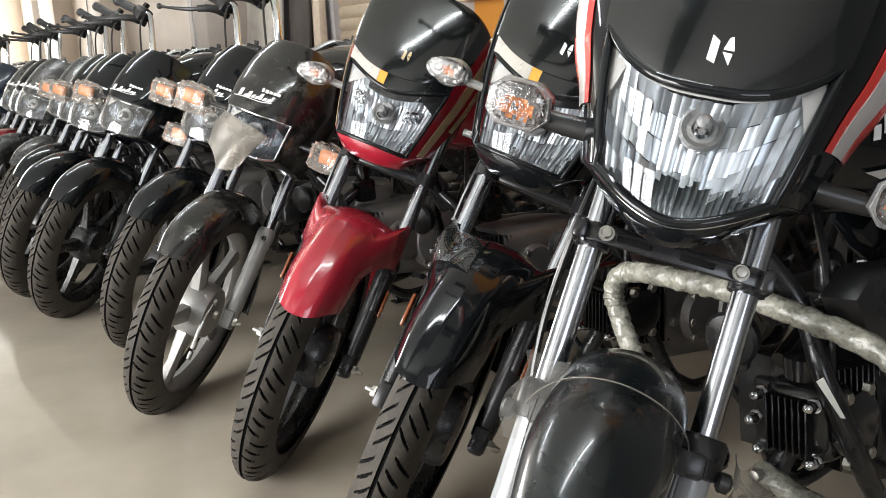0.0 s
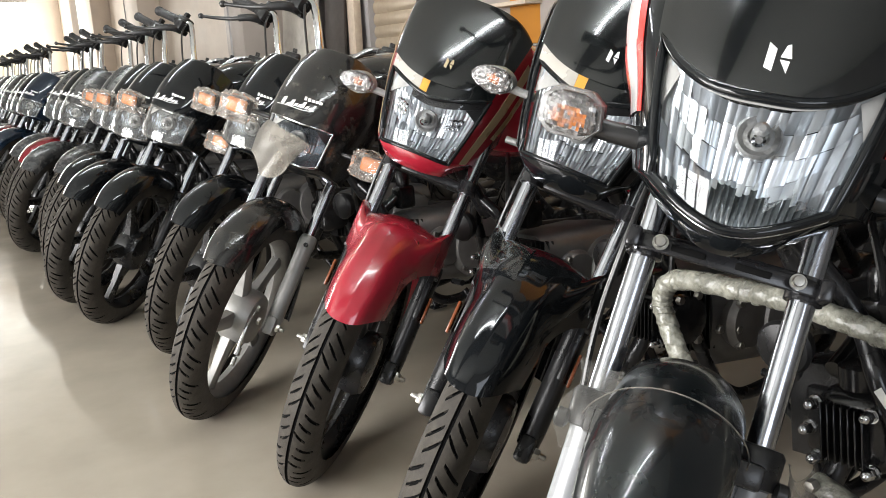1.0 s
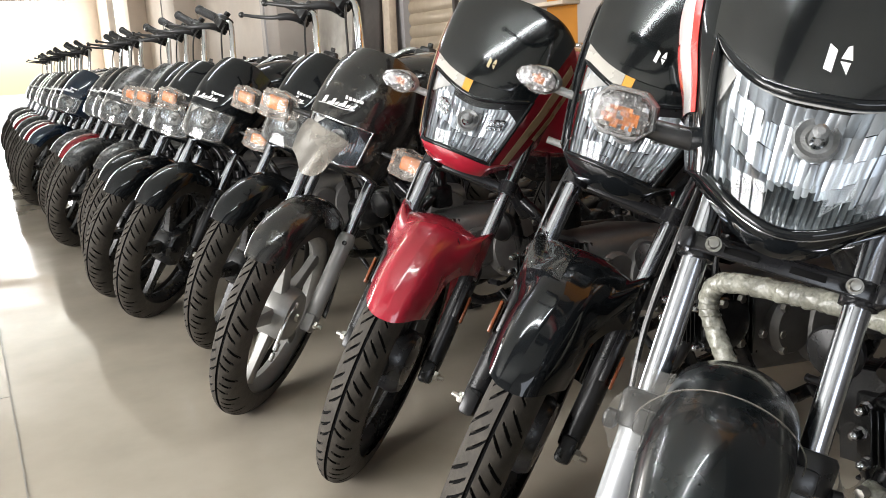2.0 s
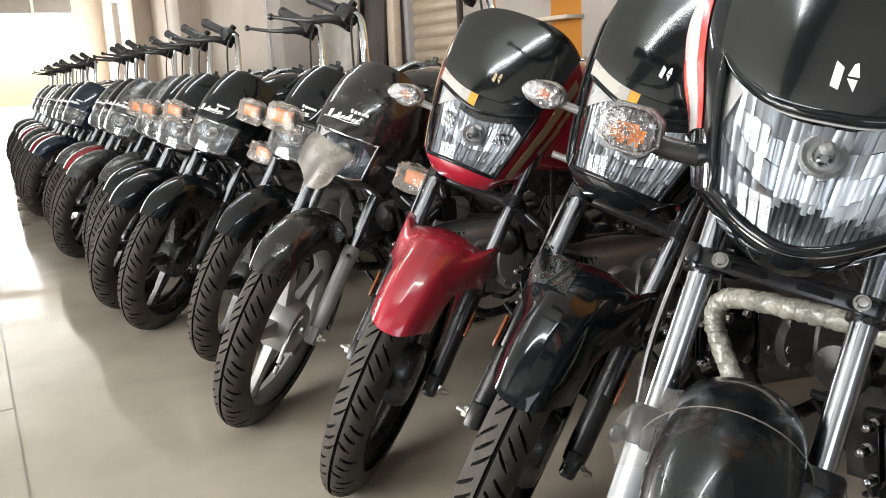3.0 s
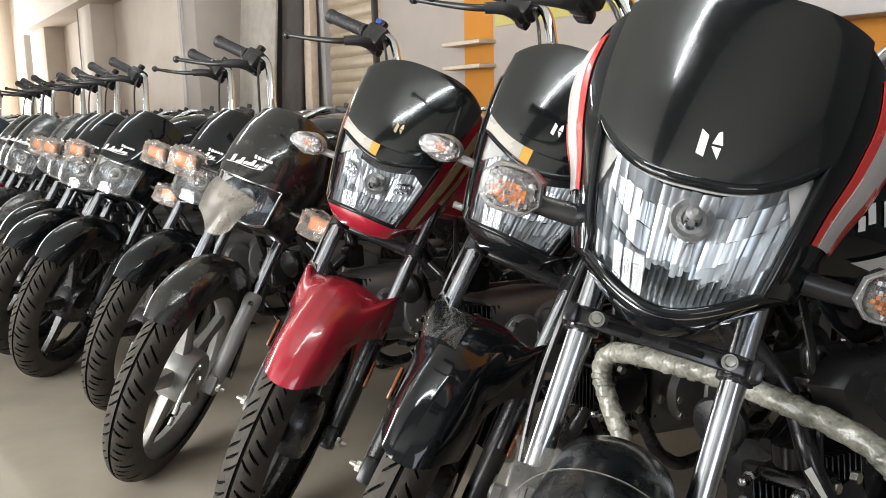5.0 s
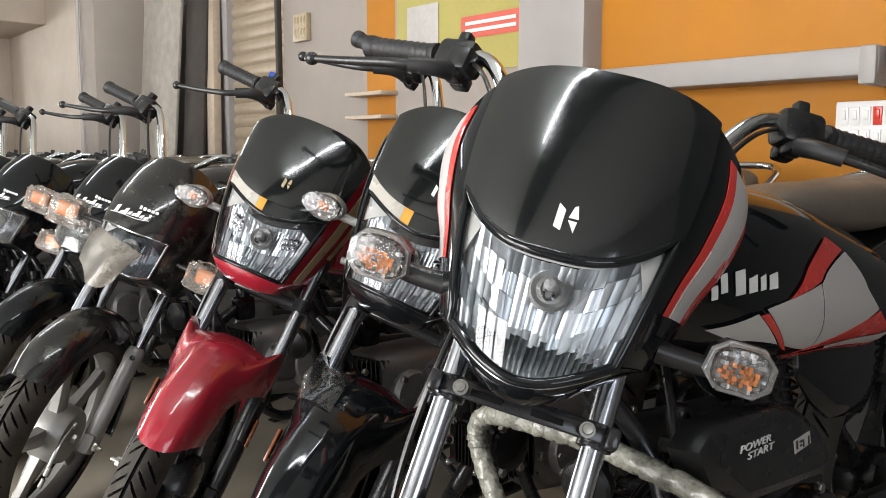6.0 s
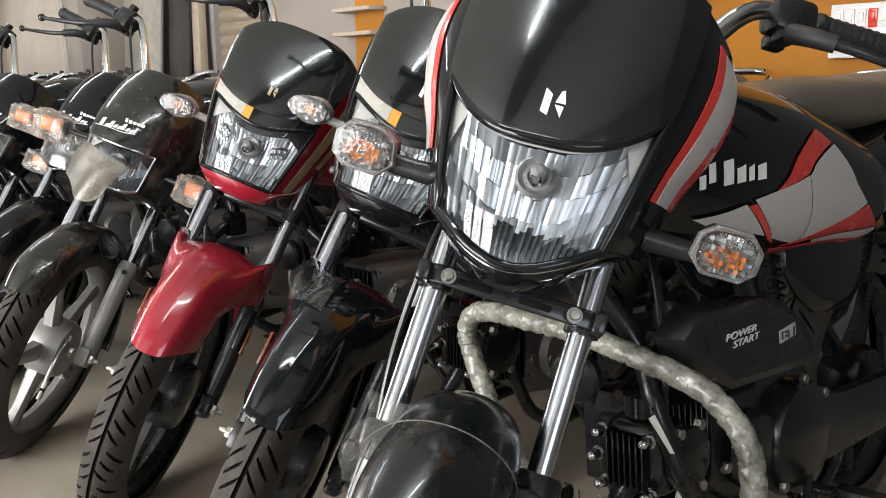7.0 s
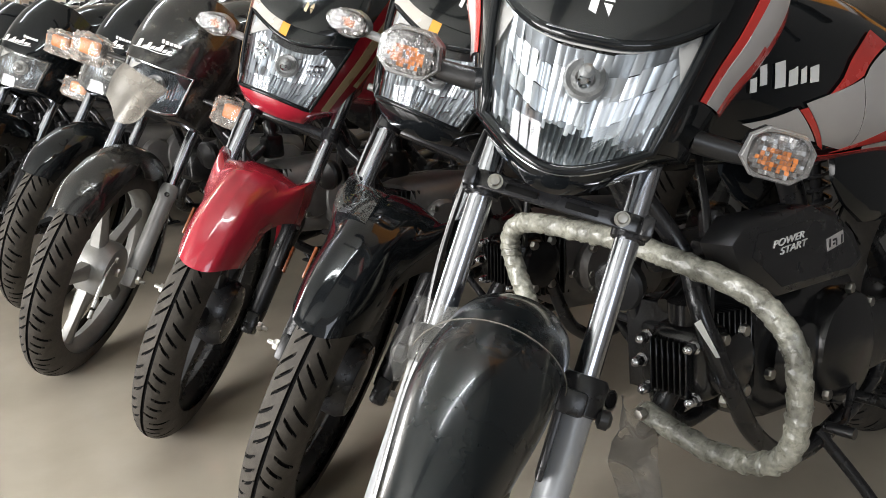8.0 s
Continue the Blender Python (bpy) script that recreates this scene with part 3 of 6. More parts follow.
class Shell:
    """Front cowl: rows run across from side to side, columns from chin to visor top."""

    def __init__(self, chin, low, high, top, width, side, nose, back, edge=0.6, up=0.0, out=0.0, sill=None, bow=0.034, turn=(0.0, 0.0, 0.0)):
        self.chin, self.low, self.high, self.top = (lambda g, f=f: f(g) + up for f in (chin, low, high, top))
        self.width, self.side, self.back = (lambda w, f=f: f(w - up) for f in (width, side, back))
        self.nose, self.edge = lambda w: nose(w - up) + out, edge
        self.sill, self.bow = sill or self.high, bow
        self.turn = Matrix.Translation((0, turn[1], 0.9)) @ Matrix.Rotation(turn[2], 4, "X") @ Matrix.Translation((0, 0, -0.9)) @ Matrix.Rotation(turn[0], 4, "Z")

    def surf(self, p, w, off=0.0):
        g = abs(p)
        e = self.edge
        wd = self.width(w)
        if g <= e:
            q = g / e
            v, u = wd * q, self.nose(w) - self.bow * q ** 2.4
            n = Vector((1, 1.3 * q ** 1.4 * (1 if p > 0 else -1) * 0.7, 0.0)).normalized()
        else:
            q = (g - e) / (1 - e)
            v = wd + (self.side(w) - wd) * math.sin(q * math.pi / 2)
            u = self.nose(w) - self.bow - self.back(w) * (0.25 * q + 0.75 * q ** 1.5)
            n = Vector((0.6 - 0.5 * q, 1 if p > 0 else -1, 0)).normalized()
        return self.turn @ (Vector((u, math.copysign(v, p), w)) + n * off)

    def level(self, band, p):
        g = abs(p)
        return (self.chin(g), self.low(g), self.high(g), self.top(g))[band]

    def point(self, p, band, t, off=0.0):
        lo, hi = self.level(band, p), self.level(band + 1, p)
        return self.surf(p, lo + (hi - lo) * t, off)

    def between(self, lo, hi, p0, p1, t0=0.0, t1=1.0, off=0.0, nu=30, nv=16, thick=0.0, edge=0.0):
        """Patch between two level lines of the cowl."""
        def f(a, b):
            p = p0 + (p1 - p0) * a
            y0, y1 = lo(abs(p)), hi(abs(p))
            return self.surf(p, y0 + (y1 - y0) * (t0 + (t1 - t0) * b), off - edge * max(abs(2 * a - 1), abs(2 * b - 1)) ** 12)
        return sheet(f, nu, nv, thick=thick)

    def patch(self, band, p0, p1, t0=0.0, t1=1.0, off=0.0, nu=20, nv=10, thick=0.0, edge=0.0):
        def f(a, b):
            o = off
            if edge:
                o -= edge * (max(abs(2 * a - 1), abs(2 * b - 1)) ** 10)
            return self.point(p0 + (p1 - p0) * a, band, t0 + (t1 - t0) * b, o)
        return sheet(f, nu, nv, thick=thick)


def reflector(sh, depth=0.050, cols=24, rows=5, seed=3, swell=0.0012):
    """Bowl behind the lamp glass, made of upright mirror facets in uneven tiers."""
    rnd = random.Random(seed)
    bm = bmesh.new()
    sub = 6
    for i in range(cols):
        cuts = [0.0] + [c + rnd.uniform(-0.025, 0.025) for c in (0.22, 0.45, 0.66, 0.84)] + [1.0]
        lean = rnd.uniform(-0.0017, 0.0017)
        for j in range(rows):
            tilt, nod, bulge = lean + rnd.uniform(-0.0007, 0.0007), rnd.uniform(-0.0026, 0.0026), swell * rnd.uniform(0.6, 1.4)
            for k in range(sub):
                vs = []
                for a, b in ((k / sub, 0), ((k + 1) / sub, 0), ((k + 1) / sub, 1), (k / sub, 1)):
                    p = (-1 + 2 * (i + a) / cols) * sh.edge * 0.985
                    t = cuts[j + b]
                    q = sh.point(p, 1, min(0.985, max(0.015, t)), -0.006)
                    r2 = (p / sh.edge) ** 2 * 0.8 + (2 * t - 1) ** 2 * 0.6
                    q.x -= depth * max(0, 1 - r2) + tilt * (a - 0.5) * 2 + nod * (b - 0.5) * 2 - bulge * (1 - (2 * a - 1) ** 2)
                    vs.append(bm.verts.new(q))
                bm.faces.new(vs)
    bmesh.ops.remove_doubles(bm, verts=bm.verts[:], dist=2e-5)
    return bm


def headlamp(parent, sh, bezel_mat, seed=3, tooth=True, brow=False, mirror=REFLECTOR):
    ref = part("headlight", reflector(sh, cols=20 if tooth else 24, seed=seed, swell=0.0009 if tooth else 0.0012), mirror, parent, "clear headlight with a faceted chrome reflector", MF, sharp=0.5)
    lens = part("lens", sh.patch(1, -sh.edge, sh.edge, 0.0, 1.0, 0.001, 28, 16), CLEAR, ref, "clear headlight glass")
    lens.visible_shadow = False
    c = sh.point(0.03 if tooth else 0, 1, 0.79 if tooth else 0.66, -0.034)
    part("bulb", merge(lathe([(0.024, -0.012), (0.026, 0.0), (0.023, 0.004), (0.017, 0.0), (0.012, 0.001), (0.009, -0.002), (0.009, 0.02), (0.0085, 0.026), (0.004, 0.030)], 24, along(c, (1, 0, 0)))), LAMP_BACK, ref, "small bulb in a round socket")
    part("bulb_cap", lathe([(0.003, 0.0), (0.0075, 0.002), (0.0075, 0.012), (0.004, 0.015)], 16, along(c + Vector((0.012, 0, -0.010)), (1, 0, -0.2))), CHROME, ref)
    for sd in (-1, 1):
        lo, wd = (0.50, 0.17) if tooth else (0.66, 0.40)
        corner = lambda a, b: sh.point(sd * sh.edge * (0.985 - wd * (1 - a)), 1, (0.97 - (0.97 - lo) * a) * (1 - b) + 0.98 * b, -0.004 - 0.006 * (1 - a))
        part("lamp_corner", sheet(corner, 10, 6), LAMP_WHITE if tooth or sd < 0 else SATIN, ref, "plain silver corner of the lamp")
    if tooth:
        part("lens_strip", sh.patch(1, -sh.edge * 0.97, sh.edge * 0.97, 0.945, 0.995, -0.001, 28, 2, 0.001), LAMP_WHITE, ref, "bright strip along the top of the lamp")
        rnd = random.Random(seed)
        bits = []
        for k in range(26):
            p = (-1 + 2 * (k + 0.5) / 26) * sh.edge * 0.96
            lo, hi = sh.level(1, p), sh.level(2, p)
            hgt = (0.788 + rnd.uniform(-0.005, 0.005) - lo) / (hi - lo)
            lift = rnd.uniform(-0.001, 0.005)
            if hgt > 0.02:
                bits.append(sheet(lambda a, b: sh.point(p + (a - 0.5) * sh.edge * 1.96 / 26, 1, 0.004 + hgt * b, -0.001 - lift * b - 0.005 * math.sin(math.pi * a) * b - 0.002 * b), 4, 5))
        part("lens_flutes", merge(*bits), FLUTE, ref, "ribbed lower edge of the lamp")
    if brow:
        part("brow", sh.patch(1, -sh.edge * 0.45, sh.edge * 0.95, 0.86, 0.97, -0.003, 20, 3, 0.004), SATIN, ref, "dark brow bar inside the lamp")
        for sd in (-1, 1):
            part("position_lamp", merge(*[lathe([(0.008, 0), (0.007, 0.004), (0.003, 0.006)], 12, along(sh.point(sd * sh.edge * (0.62 + 0.1 * k), 1, 0.55 + 0.10 * j, -0.02), (1, 0, 0))) for k in range(3) for j in range(2)]), CHROME, ref)
    ring = [sh.point(sh.edge * (-1 + 2 * k / 24), 1, 0.0, 0.002) for k in range(25)] + [sh.point(sh.edge, 1, k / 8, 0.002) for k in range(1, 8)]
    ring += [sh.point(sh.edge * (1 - 2 * k / 24), 1, 1.0, 0.002) for k in range(25)] + [sh.point(-sh.edge, 1, 1 - k / 8, 0.002) for k in range(1, 8)]
    if tooth:
        part("lens_lip", tube([sh.point(sh.edge * (-0.97 + 1.94 * k / 30), 1, -0.035, 0.005) for k in range(31)], 0.0022, 8, 1), CHROME, ref, "bright lip under the lamp glass")
    part("bezel", tube(ring, 0.0066 if tooth else 0.0046 if brow else 0.0036, 12, 1, closed=True), bezel_mat, ref)
    return ref


def cowl(parent, sh, paint, label, visor_mat=SMOKE, visor_label="glossy smoked black visor"):
    e = sh.edge
    def lip(a, b):
        q = sh.point(-1 + 2 * a, 0, 0.35 + 0.65 * b)
        q.x -= 0.034 * (1 - math.sqrt(max(0.0, 1 - (1 - b) ** 2)))
        q.y *= 1 - 0.10 * (1 - b) ** 2
        return q
    bits = [sheet(lip, 44, 10), sh.patch(1, e, 1, 0, 1, 0, 12, 12), sh.patch(1, -1, -e, 0, 1, 0, 12, 12), sh.patch(2, e, 1, 0, 1, 0, 12, 14), sh.patch(2, -1, -e, 0, 1, 0, 12, 14), sh.patch(2, -e, e, 0, 0.97, -0.004, 24, 14)]
    bm = merge(*bits)
    bmesh.ops.remove_doubles(bm, verts=bm.verts[:], dist=2e-4)
    bmesh.ops.recalc_face_normals(bm, faces=bm.faces[:])
    bmesh.ops.solidify(bm, geom=bm.faces[:], thickness=0.003)
    c = part("cowl", bm, paint, parent, label, MF)
    v = part("visor", sh.between(sh.sill, sh.top, -e * 1.03, e * 1.03, 0.0, 1.01, 0.0075, 36, 24, 0.0035, edge=0.0018), visor_mat, parent, visor_label, MF)
    return c, v


def emblem(parent, sh, mat_, p=0.02, t=0.17, size=0.022):
    """Two slanted bars and a wedge, a plain badge on the visor."""
    def spot(dx, dy):
        lo = sh.sill(abs(p))
        mid = lo + (sh.top(abs(p)) - lo) * t
        w = mid + dy * size
        pp = (sh.width(mid) * p / sh.edge + dx * size) / sh.width(w) * sh.edge
        return sh.surf(pp, w, 0.0095)
    for quad in (((-0.55, -0.6), (-0.15, -0.75), (-0.15, 0.45), (-0.55, 0.75)), ((0.1, 0.05), (0.6, 0.05), (0.42, 0.8), (0.25, 0.7)), ((0.1, -0.1), (0.55, -0.12), (0.5, -0.75), (0.35, -0.5))):
        bm = bmesh.new()
        bm.faces.new([bm.verts.new(spot(x, y)) for x, y in quad])
        bmesh.ops.recalc_face_normals(bm, faces=bm.faces[:])
        bmesh.ops.solidify(bm, geom=bm.faces[:], thickness=0.0012)
        part("badge", bm, mat_, parent, flat=True)


def lamp_inside(parent, m, rx, ry, z, ax, ay, dy, seed):
    """Rippled chrome dish behind an indicator lens with a moulded amber piece in it."""
    def round_(a, b, sx, sy):
        g, q = 2 * math.pi * a, max(0.02, b)
        c, s = math.cos(g), math.sin(g)
        return math.copysign(abs(c) ** 0.7, c) * q * sx, math.copysign(abs(s) ** 0.7, s) * q * sy

    def dish(a, b):
        x, y = round_(a, b, rx, ry)
        return m @ Vector((x, y, z - 0.004 + 0.006 * b * b + 0.0012 * math.sin(x * 1500 + seed) + 0.002 * noise.noise(Vector((x, y, seed * 0.01)) * 130)))

    rnd = random.Random(seed)
    amber, clear = bmesh.new(), bmesh.new()
    nx, ny = 13, 9
    for i in range(nx):
        for j in range(ny):
            cx, cy = (-1 + (2 * i + 1) / nx) * rx * 0.92, (-1 + (2 * j + 1) / ny) * ry * 0.92
            if (cx / rx) ** 2 + (cy / ry) ** 2 > 0.95:
                continue
            inner = ((cx / ax) ** 2 + ((cy - dy) / ay) ** 2)
            bm = amber if inner < 1.0 and rnd.random() < 0.82 else clear
            tx, ty, up = rnd.uniform(-0.7, 0.7), rnd.uniform(-0.7, 0.7), rnd.uniform(0.0, 0.003)
            hx, hy = rx * 0.88 / nx, ry * 0.88 / ny
            bm.faces.new([bm.verts.new(m @ Vector((cx + u * hx, cy + v * hy, z + 0.004 + up + u * hx * tx + v * hy * ty))) for u, v in ((-1, -1), (1, -1), (1, 1), (-1, 1))])
    part("chrome_reflector", sheet(dish, 48, 12), LAMP_CHROME, parent, "rippled chrome dish behind the lens", sharp=0.4)
    part("chrome_facets", clear, LAMP_FACET, parent, flat=True)
    part("amber_reflector", amber, AMBER, parent, "amber facets behind the lens", flat=True)


def hex_indicator(parent, u, v, w, sd):
    """Indicator: six-sided clear lens in a grey rim, amber bulb holder, rubber stem."""
    m = face_pose(u, v, w, yaw=sd * 6)
    out = [(-0.040, -0.014), (-0.022, -0.030), (0.022, -0.030), (0.040, -0.012), (0.036, 0.016), (0.018, 0.030), (-0.024, 0.030), (-0.040, 0.014)]
    out = [(x * -sd, y) for x, y in out]
    if sd > 0:
        out = out[::-1]
    stem = merge(tube([Vector((u - 0.02, sd * 0.13, w - 0.004)), Vector((u - 0.02, v - sd * 0.04, w - 0.004)), Vector((u - 0.015, v, w))], lambda s: 0.0145 - 0.003 * s, 14, 4), plate([(x * 0.92, y * 0.92) for x, y in out], -0.030, -0.004, m, 0.0))
    st = part("indicator", stem, SATIN, parent, "indicator lamp on a black rubber stem", MF)
    part("rim", plate(out, -0.008, 0.003, m, 0.003), LAMP_BACK, st, "grey translucent rim")
    lamp_inside(st, m, 0.034, 0.026, 0.004, 0.025, 0.015, -0.005, 4)
    lens = part("lens", plate([(x * 0.96, y * 0.96) for x, y in out], 0.003, 0.021, m, 0.008), RIBBED, st, "clear ribbed lens")
    lens.visible_shadow = False


def drop_indicator(parent, u, v, w, sd):
    """Indicator: pointed clear lens with a fine ribbed pattern on a short stem."""
    m = face_pose(u, v, w, yaw=sd * 8)
    out = []
    for k in range(18):
        g = 2 * math.pi * k / 18
        x, y = math.cos(g), math.sin(g)
        out.append((sd * (x * 0.042 + 0.006), y * 0.026 * (1 - 0.45 * max(0, x))))
    if sd < 0:
        out = out[::-1]
    st = part("indicator", merge(tube([Vector((u - 0.02, sd * 0.14, w)), Vector((u - 0.016, v, w))], 0.008, 10, 1), plate([(x * 0.95, y * 0.95) for x, y in out], -0.022, 0.0, m, 0.0)), LAMP_BACK, parent, "pointed clear indicator lamp", MF)
    lamp_inside(st, m @ pose(sd * 0.004, 0, 0), 0.036, 0.021, 0.001, 0.014, 0.009, 0.0, 7)
    lens = part("lens", plate(out, 0.0, 0.016, m, 0.008), RIBBED, st, "clear ribbed lens")
    lens.visible_shadow = False


def crumple(bm, amount, scale, seed=0.0):
    for vtx in bm.verts:
        p = vtx.co * scale + Vector((seed, seed * 2, 0))
        vtx.co += Vector((noise.noise(p), noise.noise(p + Vector((7, 3, 1))), noise.noise(p + Vector((2, 9, 4))))) * amount
    return bm


def box_indicator(parent, u, v, w, sd, film, seed):
    """Indicator: blunt amber block on a stalk, still in its clear film."""
    m = face_pose(u, v, w, yaw=sd * 4)
    st = part("indicator", merge(tube([Vector((u - 0.02, sd * 0.10, w + 0.004)), Vector((u - 0.016, v, w))], 0.007, 10, 1), box(0.070, 0.046, 0.026, m @ pose(0, 0, -0.012), 0.008)), SATIN, parent, "amber indicator in clear film", MF)
    part("amber_lens", box(0.056, 0.038, 0.028, m @ pose(0, 0, 0.012), 0.008, 3), AMBER, st, "orange lens")
    if film:
        fb = box(0.098, 0.066, 0.070, m @ pose(0, -0.004, 0), 0.012, 3)
        bmesh.ops.subdivide_edges(fb, edges=fb.edges[:], cuts=2, use_grid_fill=True)
        wr = part("film", crumple(crumple(fb, 0.014, 40, seed), 0.008, 130, seed), CRINKLED, st, "crumpled clear film", sharp=0.35)
        wr.visible_shadow = False


def curve(*c):
    """Smooth level curve round the height 0.93."""
    return lambda w: sum(k * (min(max(w, 0.69), 1.17) - 0.93) ** n for n, k in enumerate(c))


def rise(base, gain, power, outer):
    """Level line: rises from the middle to the lens corner, then on along the side."""
    return lambda g: base + gain * (min(g, 0.6) / 0.6) ** power + outer * max(0, g - 0.6) / 0.4


NEAR_SHELL = Shell(
    chin=rise(0.720, 0.045, 2.2, 0.075), low=rise(0.743, 0.0503, 2.0, 0.03), high=rise(0.888, 0.068, 3.0, 0.03), top=rise(1.150, -0.0145, 3.9, -0.06),
    width=curve(0.1226, 0.1528, -0.347, -0.3668),
    side=table([0.71, 0.79, 0.86, 0.91, 0.97, 1.04, 1.13], [0.108, 0.128, 0.150, 0.165, 0.190, 0.205, 0.182]),
    nose=curve(0.1861, -0.0582, -0.728, 1.3111, -1.2916), bow=0.037, turn=(-0.111, 0.001, 0.0096),
    back=table([0.71, 0.81, 0.91, 1.01, 1.11], [0.088, 0.112, 0.128, 0.120, 0.088]))
TALL_SHELL = Shell(
    chin=rise(0.722, 0.018, 2.5, 0.10), low=rise(0.7617, 0.0072, 2.9, 0.05), high=rise(0.882, 0.0472, 1.83, 0.03), top=rise(1.1423, -0.0414, 3.34, -0.05),
    sill=rise(0.9145, 0.047, 2.45, 0.03),
    width=curve(0.1176, 0.1673, -0.2926, 0.3601),
    side=table([0.71, 0.79, 0.86, 0.96, 1.06, 1.13], [0.095, 0.115, 0.135, 0.160, 0.172, 0.165]),
    nose=curve(0.1905, -0.01, -0.955, 0.6), bow=0.032, turn=(-0.0494, -0.028, -0.0246),
    back=table([0.71, 0.81, 0.91, 1.01, 1.11], [0.10, 0.13, 0.15, 0.14, 0.10]))
SQUARE_SHELL = Shell(
    chin=lambda g: 0.660 + 0.008 * (g / 0.6) ** 2 if g < 0.6 else 0.668 + 0.03 * (g - 0.6) / 0.4,
    low=lambda g: 0.676 + 0.018 * (min(g, 0.6) / 0.6) ** 4,
    high=lambda g: 0.782 + 0.010 * (min(g, 0.6) / 0.6) ** 2,
    top=lambda g: 1.020 - 0.008 * (min(g, 0.6) / 0.6) ** 4 - 0.03 * max(0, g - 0.6) / 0.4,
    width=table([0.65, 0.70, 0.78, 0.86, 0.94, 1.02], [0.070, 0.077, 0.084, 0.091, 0.092, 0.080]),
    side=table([0.65, 0.72, 0.80, 0.90, 1.0], [0.110, 0.122, 0.140, 0.150, 0.135]),
    nose=table([0.65, 0.68, 0.72, 0.78, 0.86, 0.94, 1.02], [0.150, 0.162, 0.170, 0.172, 0.160, 0.132, 0.092]),
    up=0.022, out=0.048,
    back=table([0.65, 0.8, 0.9, 1.0], [0.12, 0.17, 0.17, 0.12]))


# ---- body of a motorcycle: x ahead, y left, z up, origin as the root ----
def ring_section(x, zc, hw, hh, n=24, power=2.6, flat=0.0):
    out = []
    for k in range(n):
        g = 2 * math.pi * k / n
        c, s = math.cos(g), math.sin(g)
        y = math.copysign(abs(c) ** (2 / power), c) * hw
        z = math.copysign(abs(s) ** (2 / power), s) * hh
        if s < 0:
            z *= 1 - flat
        out.append(Vector((x, y, zc + z)))
    return out


TANK = dict(x=[-0.450, -0.47, -0.52, -0.63, -0.78, -0.95, -1.08, -1.16], zc=[0.79, 0.79, 0.79, 0.79, 0.775, 0.745, 0.715, 0.70],
            hw=[0.050, 0.088, 0.128, 0.160, 0.176, 0.182, 0.172, 0.120], hh=[0.05, 0.08, 0.11, 0.135, 0.138, 0.118, 0.100, 0.06])
TANK_CURVES = {k: table(TANK["x"][::-1], TANK[k][::-1]) for k in ("zc", "hw", "hh")}


def tank_point(x, g, off=0.0):
    zc, hw, hh = (TANK_CURVES[k](x) for k in ("zc", "hw", "hh"))
    c, s = math.cos(g), math.sin(g)
    n = Vector((0, c * hh, s * hw)).normalized()
    return Vector((x, math.copysign(abs(c) ** 0.77, c) * hw, zc + math.copysign(abs(s) ** 0.77, s) * hh)) + n * off


def tank_patch(quad, nu=12, nv=6, off=0.0022):
    """Decal on the tank between four (x, angle in degrees) corners."""
    (xa, ga), (xb, gb), (xc, gc), (xd, gd) = quad

    def f(a, b):
        x = (xa * (1 - a) + xb * a) * (1 - b) + (xd * (1 - a) + xc * a) * b
        g = (ga * (1 - a) + gb * a) * (1 - b) + (gd * (1 - a) + gc * a) * b
        return tank_point(x, radians(g), off)
    return sheet(f, nu, nv, thick=0.001)


HEAD_Y = 0.050


